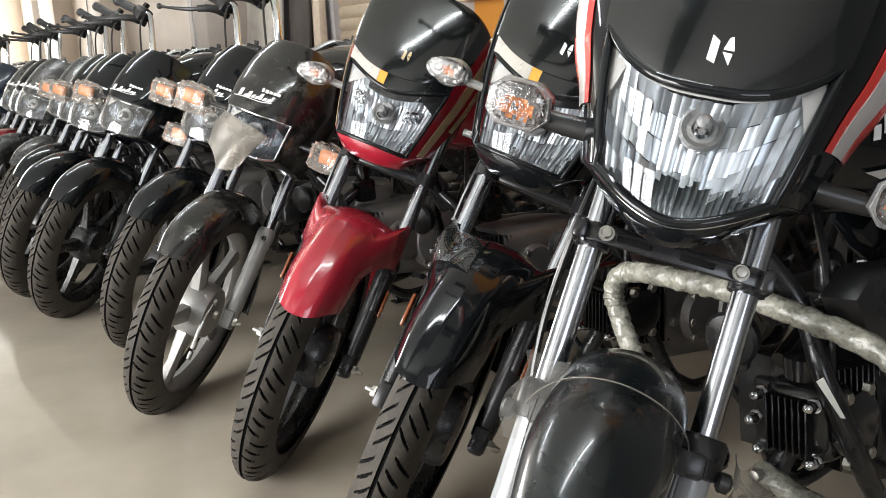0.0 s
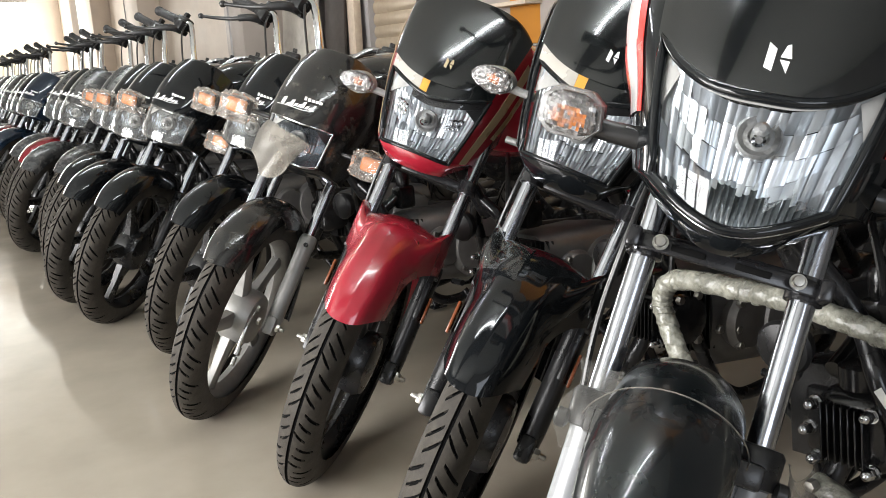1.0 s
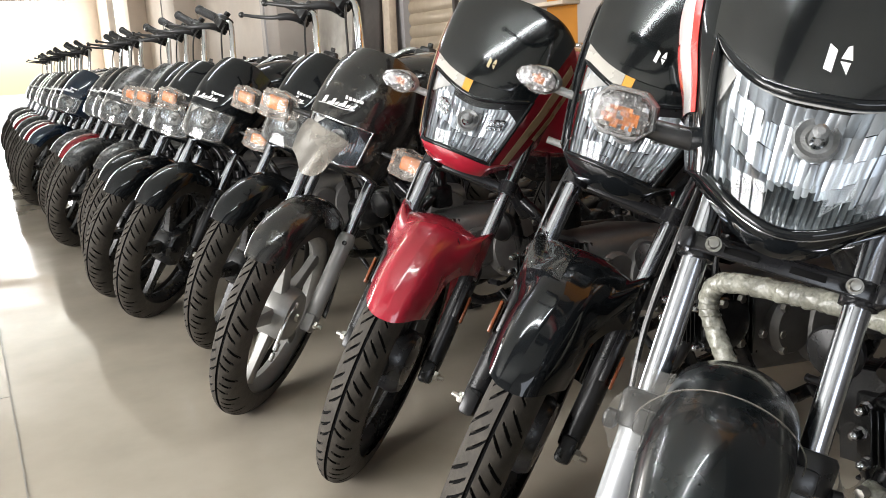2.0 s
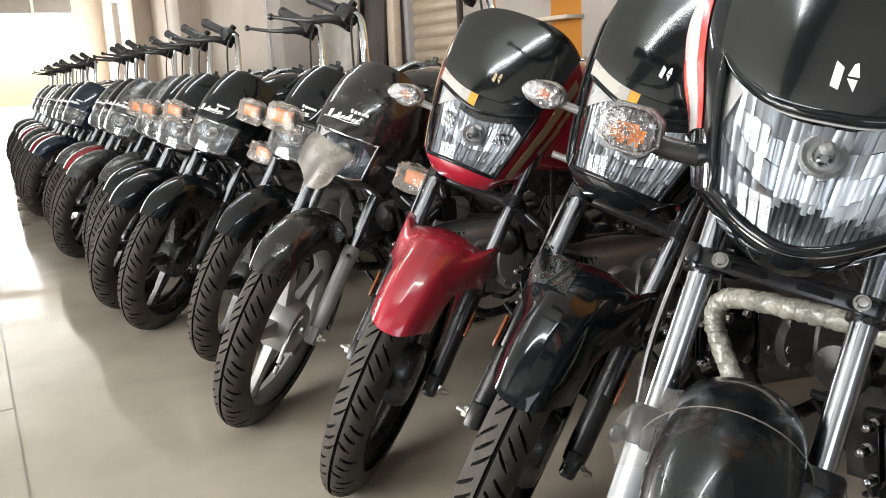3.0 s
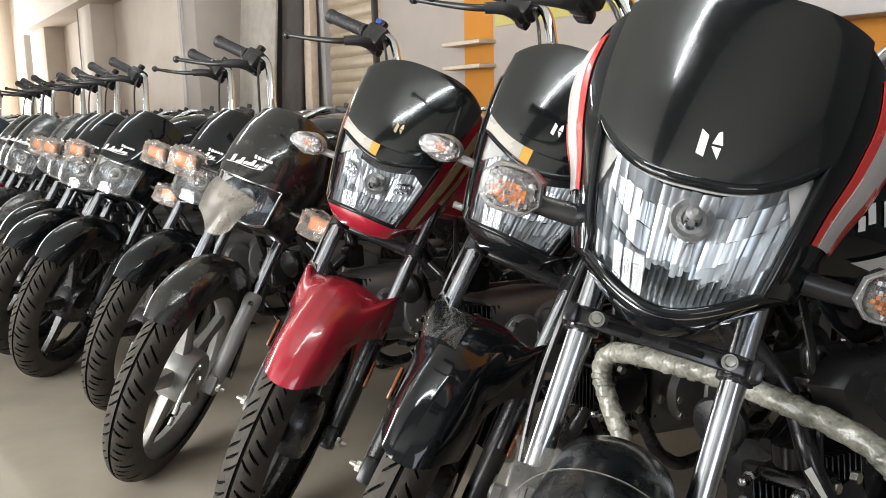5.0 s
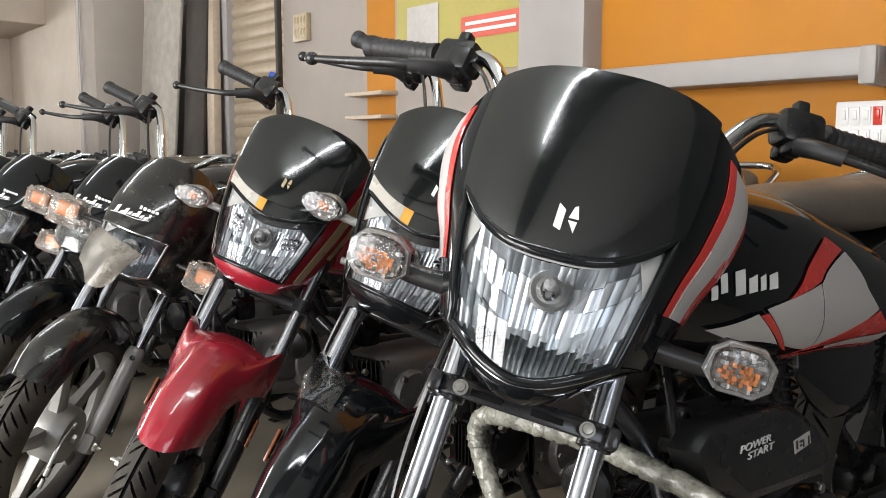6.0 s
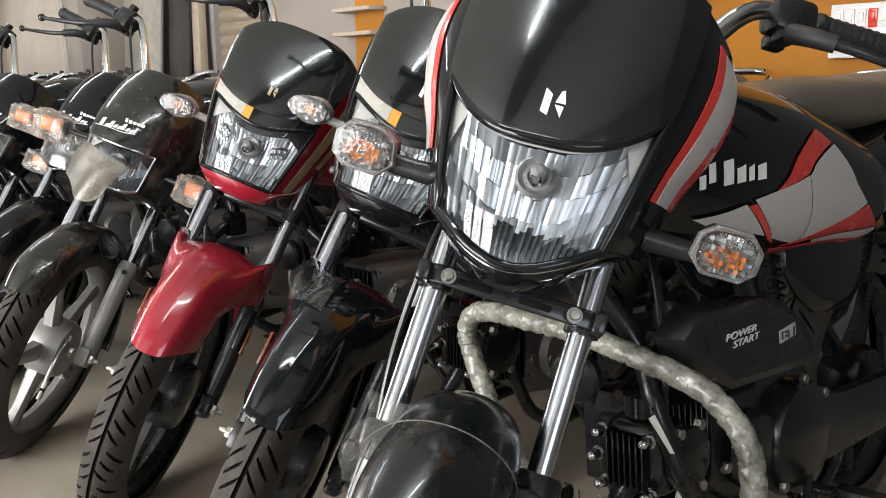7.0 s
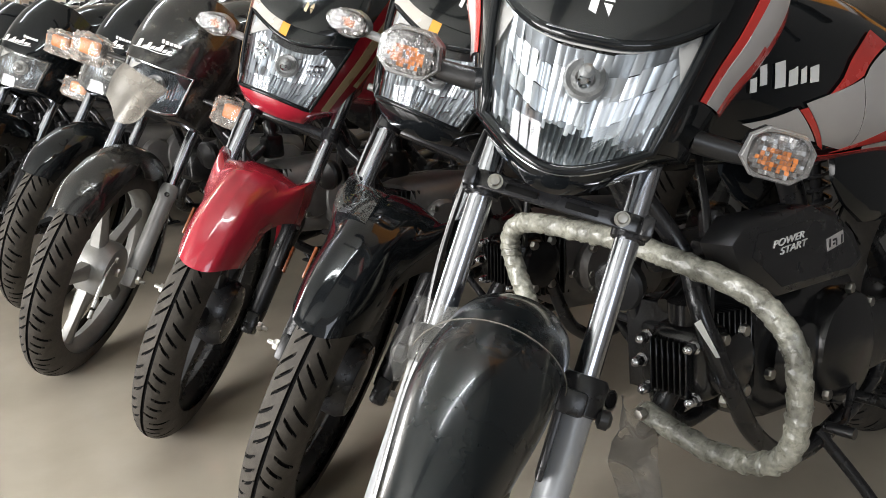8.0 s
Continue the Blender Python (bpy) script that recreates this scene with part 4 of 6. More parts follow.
def body(root, bm_, paint, stripes, detail, tyre_me):
    """Everything behind the steering head."""
    M = bm_
    nx = 40
    tank_bm = sheet(lambda a, b: tank_point(-1.16 + 0.71 * (0.5 - 0.5 * math.cos(math.pi * a)), 2 * math.pi * b), nx, 36)
    tank = part("fuel_tank", tank_bm, paint, root, "", M)
    part("filler_cap", lathe([(0.034, 0), (0.036, 0.006), (0.030, 0.012), (0.01, 0.014)], 28, pose(-0.66, 0, 0.916)), CHROME, tank)
    for k, (nm, mt, quad) in enumerate(stripes):
        part(nm, tank_patch(quad, 20, 12, 0.0034 + 0.0003 * (k % 8)), mt, tank)
    seat_rows = [(-0.885, 0.868, 0.07, 0.03), (-0.93, 0.868, 0.115, 0.045), (-1.05, 0.868, 0.138, 0.050), (-1.18, 0.866, 0.145, 0.050), (-1.30, 0.876, 0.140, 0.048), (-1.46, 0.886, 0.118, 0.042), (-1.52, 0.886, 0.09, 0.03)]
    part("seat", loft([ring_section(x, z, w, h, 24, 3.0) for x, z, w, h in seat_rows]), SEAT_MAT, root, "dusty dark brown vinyl seat", M)
    tail_rows = [(-0.88, 0.72, 0.10, 0.06), (-1.1, 0.74, 0.115, 0.06), (-1.35, 0.78, 0.10, 0.055), (-1.58, 0.83, 0.06, 0.035)]
    tail = part("tail_cowl", loft([ring_section(x, z, w, h, 20, 3.4) for x, z, w, h in tail_rows]), paint, root, "", M)
    part("tail_lamp", box(0.03, 0.10, 0.06, pose(-1.60, 0, 0.80), 0.01), DARK_RED, tail, "red tail lamp")
    rail = [(-1.15, 0.15, 0.80), (-1.35, 0.160, 0.85), (-1.55, 0.125, 0.92), (-1.60, 0.0, 0.93), (-1.55, -0.125, 0.92), (-1.35, -0.160, 0.85), (-1.15, -0.15, 0.80)]
    part("grab_rail", tube(rail, 0.010, 10, 4), CHROME, root, "bright tubular grab rail", M)
    # frame
    fr = [tube([(-0.40, 0, 0.82), (-0.43, 0, 0.72), (-0.51, 0.0, 0.58), (-0.545, 0.0, 0.52)], 0.019, 12, 5), tube([(-0.42, 0, 0.80), (-0.60, 0, 0.72), (-0.85, 0, 0.68), (-0.98, 0, 0.42)], 0.022, 12, 4),
          lathe([(0.027, -0.10), (0.030, -0.09), (0.030, 0.09), (0.027, 0.10)], 20, along((-0.385, 0, 0.80), (-SR, 0, CR)))]
    for sd in (-1, 1):
        if stripes and sd > 0:
            down = [(-0.44, 0.0, 0.70), (-0.515, 0.06, 0.553), (-0.50, 0.10, 0.47), (-0.527, 0.128, 0.36), (-0.585, 0.126, 0.275), (-0.68, 0.12, 0.205), (-0.80, 0.11, 0.18), (-1.02, 0.10, 0.22), (-1.05, 0.10, 0.34)]
        else:
            down = [(-0.525, sd * 0.01, 0.56), (-0.555, sd * 0.06, 0.49), (-0.64, sd * 0.085, 0.27), (-0.69, sd * 0.095, 0.20), (-0.78, sd * 0.10, 0.175), (-1.02, sd * 0.10, 0.22), (-1.05, sd * 0.10, 0.34)]
        fr.append(tube(down, 0.0145, 12, 5))
        fr.append(tube([(-0.90, sd * 0.07, 0.70), (-1.20, sd * 0.095, 0.72), (-1.50, sd * 0.09, 0.80)], 0.012, 8, 3))
    part("frame", merge(*fr), FRAME, root, "", M)
    # engine
    eng = [loft([ring_section(x, z, w, h, 20, 3.5) for x, z, w, h in ((-0.66, 0.36, 0.085, 0.09), (-0.70, 0.345, 0.10, 0.11), (-0.86, 0.335, 0.105, 0.12), (-0.97, 0.35, 0.09, 0.09))])]
    for sd in (-1, 1):
        eng.append(lathe([(0.095, 0.0), (0.100, 0.02), (0.090, 0.045), (0.06, 0.055), (0.02, 0.057)], 32, along((-0.86, sd * 0.09, 0.33), (0, sd, 0))))
        eng.append(lathe([(0.06, 0.0), (0.064, 0.02), (0.055, 0.035), (0.02, 0.04)], 24, along((-0.735, sd * 0.09, 0.345), (0, sd, 0))))
    engine = part("engine", merge(*eng), ENGINE if stripes else ALLOY_DULL, root, "air-cooled engine", M)
    part("cylinder", box(0.15, 0.10, 0.10, pose(-0.63, 0, 0.37), 0.01), ENGINE, engine)
    fin = None
    for k in range(9):
        mk = pose(-0.685 + 0.0145 * k, 0, 0.362 + 0.002 * k)
        if fin is None:
            fin = part("cooling_fin", box(0.0035, 0.165, 0.148, None, 0.0012, 1), ENGINE, engine, m=mk)
        else:
            o = new("cooling_fin", fin.data)
            o.matrix_basis, o.parent = mk, engine
    head = [box(0.080, 0.108, 0.112, pose(-0.546, HEAD_Y, 0.385), 0.028, 4), lathe([(0.045, 0), (0.047, 0.014), (0.03, 0.02)], 24, along((-0.555, 0.055 + HEAD_Y, 0.385), (0, 1, 0))), lathe([(0.03, 0), (0.031, 0.03), (0.02, 0.034)], 20, along((-0.545, HEAD_Y, 0.442), (0, 0, 1)))]
    part("cylinder_head", merge(*head), ENGINE, engine)
    if detail:
        for k in range(7):
            part("head_fin", box(0.016, 0.003, 0.082, pose(-0.498, HEAD_Y - 0.030 + 0.010 * k, 0.385), 0.001, 1), ENGINE, engine)
        for y, z in ((0.040, 0.423), (-0.040, 0.423), (0.040, 0.345), (-0.040, 0.345), (-0.050, 0.385)):
            nut = merge(lathe([(0.0105, 0.0), (0.0105, 0.003)], 16, along((-0.500, HEAD_Y + y, z), (1, 0, 0))), bolt(0.0082, 0.010, along((-0.497, HEAD_Y + y, z), (1, 0, 0))), lathe([(0.0075, 0.0), (0.007, 0.006), (0.004, 0.010), (0.001, 0.011)], 14, along((-0.486, HEAD_Y + y, z), (1, 0, 0))))
            part("acorn_nut", nut, CHROME, engine)
        for x, z in ((-0.86, 0.43), (-0.93, 0.39), (-0.95, 0.30), (-0.86, 0.235), (-0.79, 0.27), (-0.70, 0.39), (-0.70, 0.30), (-0.58, 0.43), (-0.53, 0.43), (-0.58, 0.34), (-0.53, 0.34), (-0.637, 0.349), (-0.693, 0.336)):
            part("cover_bolt", bolt(0.0095, 0.010, along((x, 0.128 if x < -0.75 else 0.118 if x < -0.6 else 0.062 + HEAD_Y, z), (0, 1, 0))), STEEL, engine)
        part("spark_plug_lead", tube([(-0.55, 0.07, 0.39), (-0.52, 0.10, 0.45), (-0.55, 0.08, 0.58), (-0.60, 0.03, 0.68)], 0.006, 8, 5), SATIN, engine)
        part("horn", lathe([(0.012, -0.03), (0.035, -0.02), (0.040, 0.0), (0.036, 0.006), (0.016, 0.010), (0.006, 0.012)], 26, along((-0.475, -0.02, 0.50), (1, 0.15, -0.1))), SATIN, root, "round black horn", M)
        part("carburettor", merge(box(0.06, 0.05, 0.07, pose(-0.68, 0.0, 0.50), 0.012), lathe([(0.020, 0), (0.021, 0.04), (0.015, 0.05)], 18, pose(-0.68, 0, 0.53)), tube([(-0.65, 0, 0.50), (-0.60, 0, 0.47), (-0.56, 0, 0.45)], 0.016, 12, 4)), ENGINE, root, "dark cast carburettor", M)
    pipe = [(-0.53, 0.03, 0.345), (-0.505, 0.01, 0.285), (-0.545, -0.05, 0.225), (-0.80, -0.14, 0.19), (-1.00, -0.16, 0.24), (-1.15, -0.17, 0.28)]
    ex = part("exhaust", tube(pipe, 0.017, 12, 5), DARK_ALLOY, root, "black exhaust", M)
    part("silencer", tube([(-1.05, -0.165, 0.255), (-1.12, -0.17, 0.27), (-1.60, -0.19, 0.36), (-1.68, -0.19, 0.375)], lambda s: 0.030 + 0.018 * min(1, s * 3) - 0.02 * max(0, s - 0.9), 16, 4), DARK_ALLOY, ex)
    for sd in (-1, 1):
        part("side_panel", loft([ring_section(x, z, w, h, 18, 2.3) for x, z, w, h in ((-0.86, 0.625, 0.005, 0.025), (-0.90, 0.615, 0.014, 0.060), (-0.96, 0.605, 0.022, 0.090), (-1.08, 0.605, 0.024, 0.105), (-1.16, 0.63, 0.018, 0.075), (-1.21, 0.65, 0.006, 0.03))]), paint, root, "", M @ Matrix.Translation((0, sd * 0.10, 0)))
        sh_ = part("shock_absorber", tube([(-1.31, sd * 0.135, 0.33), (-1.22, sd * 0.125, 0.66)], 0.012, 12, 1), FRAME, root, "", M)
        coil = [Vector((-1.305 + 0.075 * k / 72, sd * (0.135 - 0.008 * k / 72), 0.36 + 0.27 * k / 72)) + Vector((math.cos(k * 0.785) * 0.026, math.sin(k * 0.785) * 0.026, 0)) for k in range(73)]
        part("spring", tube(coil, 0.0045, 6, 1), FRAME, sh_)
        part("footpeg", merge(tube([(-0.88, sd * 0.11, 0.24), (-0.88, sd * 0.18, 0.24)], 0.010, 10, 1), box(0.034, 0.09, 0.024, pose(-0.88, sd * 0.22, 0.245), 0.008)), SATIN, root, "", M)
        part("swing_arm", tube([(-1.0, sd * 0.10, 0.33), (-1.2, sd * 0.10, 0.31), (-1.345, sd * 0.10, 0.30)], 0.016, 10, 2), FRAME, root, "", M)
    wheel(root, (-1.316, 0, 0.298), M, "rear_wheel", DARK_ALLOY, DARK_ALLOY, tyre_me)
    guard = lambda a, b: Vector((-1.316 + 0.345 * math.cos(radians(70 + 125 * a)), 0.075 * (2 * b - 1), 0.298 + (0.345 - 0.02 * (2 * b - 1) ** 4) * math.sin(radians(70 + 125 * a))))
    part("rear_fender", sheet(guard, 24, 10, thick=0.003), SATIN, root, "", M)
    part("chain_case", loft([ring_section(x, z, 0.018, h, 16, 3.4) for x, z, h in ((-0.92, 0.33, 0.06), (-1.0, 0.32, 0.055), (-1.25, 0.305, 0.05), (-1.36, 0.298, 0.055), (-1.40, 0.298, 0.03))]), SATIN, root, "", M @ Matrix.Translation((0, 0.125, 0)))
    part("gear_lever", merge(tube([(-0.86, 0.14, 0.27), (-0.78, 0.165, 0.235), (-0.72, 0.17, 0.25)], 0.006, 8, 3), tube([(-0.72, 0.165, 0.25), (-0.72, 0.21, 0.25)], 0.009, 10, 1)), FRAME, root, "", M)
    part("side_stand", merge(tube([(-0.80, 0.11, 0.20), (-0.84, 0.17, 0.10), (-0.87, 0.215, 0.012)], 0.010, 10, 3), box(0.06, 0.04, 0.008, pose(-0.875, 0.22, 0.006), 0.003)), FRAME, root, "", M)


def crash_guard(root, M):
    """Tubular leg guard, spirally wrapped in film, with a loose end hanging down."""
    half = [(0.03, 0.325), (0.13, 0.298), (0.21, 0.302), (0.252, 0.335), (0.263, 0.41), (0.252, 0.475), (0.20, 0.525), (0.10, 0.553), (0.0, 0.572)]
    other = [(-0.08, 0.578), (-0.16, 0.582), (-0.206, 0.575), (-0.226, 0.545), (-0.215, 0.50), (-0.19, 0.445), (-0.155, 0.38), (-0.10, 0.325), (-0.03, 0.325)]
    pts = [(-0.46, y, z) for y, z in half + other]
    line = spline(pts, 26)
    g = part("crash_guard", tube(pts, 0.0125, 12, 5), FRAME, root, "", M)
    turns, n = 46, len(line) - 1
    side = [Vector((1, 0, 0)).cross(line[min(n, i + 2)] - line[max(0, i - 2)]).normalized() for i in range(n + 1)]

    def wound(a, b):
        i = round(b * n)
        g = 2 * math.pi * a
        lap = (turns * b + 0.35 * math.sin(b * 61) - a) % 1.0
        d = 0.0146 + 0.0021 * lap ** 1.5 + 0.0006 * math.sin(3 * g + b * 170) + 0.0005 * math.sin(5 * g - b * 310)
        return line[i] + (Vector((1, 0, 0)) * math.cos(g) + side[i] * math.sin(g)) * d
    part("film_wrap", sheet(wound, 24, n), WRAP, g, "greenish film wound round the guard", sharp=0.6)

    def strip(a, b):
        return Vector((-0.46 + 0.02 * math.sin(b * 4 + a * 3), 0.012 + (a - 0.5) * 0.075 * (0.45 + 0.75 * b) + 0.006 * math.sin(b * 9), 0.335 - 0.20 * b + 0.01 * math.sin(a * 7)))
    part("loose_film", crumple(sheet(strip, 8, 16, thick=0.0006), 0.006, 40), MILKY, g, "loose end of wrapping film hanging down")
    part("clamp_bolt", bolt(0.009, 0.012, along((-0.445, 0.04, 0.33), (1, 0, 0))), STEEL, g)


def lettering(text, size, m, parent, mat_, name="lettering", shear=0.0):
    cu = bpy.data.curves.new("tmp", "FONT")
    cu.body, cu.size, cu.extrude, cu.shear, cu.align_x, cu.align_y = text, size, 0.0008, shear, "CENTER", "CENTER"
    ob = new("tmp", cu)
    me = bpy.data.meshes.new_from_object(ob.evaluated_get(bpy.context.evaluated_depsgraph_get()))
    bpy.data.objects.remove(ob)
    me.name = name
    me.materials.clear()
    me.materials.append(mat_)
    o = new(name, me)
    o.matrix_basis = m
    o.parent = parent
    return o


def bars(parent, m, rows, mat_):
    """Plain bars where a name stands: (x, y, length, height)."""
    for x, y, ln, h in rows:
        part("name_bar", box(ln, h, 0.0012, m @ pose(x, y, 0), 0.0003, 1), mat_, parent)


SIDE = Matrix(((-1, 0, 0, 0), (0, 0, 1, 0), (0, 1, 0, 0), (0, 0, 0, 1)))
FINE_TYRE = None


def near_bike(name, at, heading, lean, steer):
    global FINE_TYRE
    root = thing(name, "black motorcycle with red and silver stripes and film-wrapped leg guard", "motorcycle", pose(*at, 0, 0, 0, heading) @ pose(0, 0, 0, -lean), "motorcycles in the row")
    M = body_matrix(steer, lean)
    FINE_TYRE = wheel(root, AXLE, MF, "front_wheel", DARK_ALLOY, DARK_ALLOY)
    fork(root, LIGHT_LEG, short=0.025)
    clamp(root)
    handlebar(root, 0.006, -0.06, 0.03, 1.12, rise_=0.0, droop=0.036)
    fd = round_fender(root, FILMED_BLACK, "black mudguard under clear film")
    flap = sheet(lambda a, b: Vector((0.095 + 0.02 * a, -0.075 - 0.05 * b + 0.006 * math.sin(7 * a), 0.575 - 0.10 * a - 0.01 * b)), 8, 6)
    part("film_flap", crumple(flap, 0.008, 30, 2.0), FILM, fd, "loose flap of clear film").visible_shadow = False
    sh = NEAR_SHELL
    c, v = cowl(root, sh, BLACK_PAINT, "glossy black headlight cowl")
    headlamp(root, sh, BLACK_PAINT, 5)
    emblem(v, sh, WHITE_DECAL)
    for sd in (-1, 1):
        e = sh.edge
        a, b = (e + 0.06, e + 0.33) if sd > 0 else (-e - 0.33, -e - 0.06)
        for nm, mt, band, f0, f1, t0, t1 in (("red_stripe", RED_STRIPE, 1, 0.32, 0.43, 0.42, 1.0), ("silver_stripe", SILVER_STRIPE, 1, 0.43, 0.70, 0.42, 1.0), ("red_stripe", RED_STRIPE, 1, 0.70, 0.90, 0.42, 1.0),
                                            ("red_stripe", RED_STRIPE, 2, 0.32, 0.43, 0.0, 0.85), ("silver_stripe", SILVER_STRIPE, 2, 0.43, 0.80, 0.0, 0.84), ("red_stripe", RED_STRIPE, 2, 0.80, 0.98, 0.0, 0.55)):
            p0, p1 = e + (1 - e) * f0, e + (1 - e) * f1
            part(nm, sh.patch(band, sd * p0, sd * p1, t0, t1, 0.0022, 8, 10, 0.001), mt, c)
        hex_indicator(root, 0.104, sd * 0.224, 0.848, sd)
    stripes = []
    for sd in (1, -1):
        q = (lambda g: g) if sd > 0 else (lambda g: 180 - g)
        for nm, mt, quad in (("red_stripe", RED_STRIPE, ((-0.82, 20), (-0.86, 14), (-0.79, -1), (-0.71, -10))),
                             ("silver_stripe", SILVER_STRIPE, ((-0.79, -2), (-0.865, 13), (-0.98, -12), (-0.84, -50))),
                             ("silver_stripe", SILVER_STRIPE, ((-0.66, -15), (-0.788, -2), (-0.838, -50), (-0.75, -43))),
                             ("red_stripe", RED_STRIPE, ((-0.985, -13), (-1.07, -29), (-0.88, -45), (-0.80, -52))),
                             ("silver_stripe", SILVER_STRIPE, ((-1.07, -31), (-1.10, -40), (-0.92, -58), (-0.88, -47))),
                             ("red_stripe", RED_STRIPE, ((-1.09, -44), (-1.12, -54), (-0.82, -66), (-0.78, -55))),
                             ("silver_stripe", SILVER_STRIPE, ((-0.55, -26), (-0.64, -17), (-0.72, -40), (-0.60, -33))),
                             ("red_stripe", RED_STRIPE, ((-0.645, -18), (-0.662, -17), (-0.76, -47), (-0.735, -43)))):
            stripes.append((nm, mt, [(x, q(g)) for x, g in quad]))
    body(root, M, BLACK_PAINT, stripes, True, FINE_TYRE)
    tank = [o for o in root.children if o.name.startswith("fuel_tank")][0]
    for x0, ln, g0, g1 in ((-0.553, 0.010, -8, -2), (-0.568, 0.011, -5, 1), (-0.594, 0.018, -6.5, 1.5), (-0.619, 0.017, -6, -0.5), (-0.643, 0.011, -5.5, -0.5), (-0.662, 0.018, -5.2, -0.2)):
        part("name_bar", tank_patch(((x0, g1), (x0 - ln, g1 + 0.6), (x0 - ln, g0 + 0.6), (x0, g0)), 3, 3, 0.003), WHITE_DECAL, tank)
    shroud = [Vector(p) for p in ((-0.50, 0.572, 0), (-0.54, 0.600, 0), (-0.70, 0.592, 0), (-0.78, 0.576, 0), (-0.845, 0.530, 0), (-0.880, 0.478, 0), (-0.84, 0.455, 0), (-0.62, 0.470, 0), (-0.53, 0.515, 0))]
    s = part("side_shroud", plate([(-p.x, p.y) for p in shroud], 0.0, 0.05, Matrix.Translation((0, 0.10, 0)) @ Matrix(((-1, 0, 0, 0), (0, 0, 1, 0), (0, 1, 0, 0), (0, 0, 0, 1))), 0.020), SATIN, root, "black plastic side cover with white lettering", M)
    part("trim", plate([(0.545, 0.548), (0.56, 0.577), (0.70, 0.572), (0.77, 0.556), (0.82, 0.520), (0.845, 0.485), (0.82, 0.475), (0.62, 0.490)], 0.050, 0.0508, Matrix.Translation((0, 0.10, 0)) @ Matrix(((-1, 0, 0, 0), (0, 0, 1, 0), (0, 1, 0, 0), (0, 0, 0, 1)))), FRAME, s)
    lettering("POWER", 0.0215, Matrix.Translation((-0.636, 0.1515, 0.5545)) @ SIDE @ Matrix.Diagonal((1.12, 0.66, 1, 1)), s, WHITE_DECAL, shear=0.25)
    lettering("START", 0.0215, Matrix.Translation((-0.648, 0.1515, 0.5415)) @ SIDE @ Matrix.Diagonal((1.12, 0.66, 1, 1)), s, WHITE_DECAL, shear=0.25)
    part("badge", box(0.050, 0.0015, 0.020, pose(-0.770, 0.1512, 0.527, 0, 6, 0), 0.0004, 1), SILVER_STRIPE, s, "small silver badge with dark marks")
    for x, z, w_, h_ in ((-0.752, 0.527, 0.004, 0.013), (-0.788, 0.527, 0.004, 0.013), (-0.766, 0.530, 0.012, 0.003), (-0.772, 0.524, 0.003, 0.009), (-0.764, 0.524, 0.006, 0.003)):
        part("badge_mark", box(w_, 0.0010, h_, pose(x, 0.1526, z), 0.0002, 1), FRAME, s)
    crash_guard(root, M)
    tag = plate([(-0.008, 0.026), (0.004, 0.028), (0.007, -0.026), (0.001, -0.024)], 0.0, 0.0008, M @ Matrix.Translation((-0.455, 0.140, 0.455)) @ Matrix(((0, 0, 1, 0), (1, 0, 0, 0), (0, 1, 0, 0), (0, 0, 0, 1))) @ pose(0, 0, 0, 0, 0, 28))
    part("paper_tag", tag, PAPER, root, "small white paper tag")
    return root


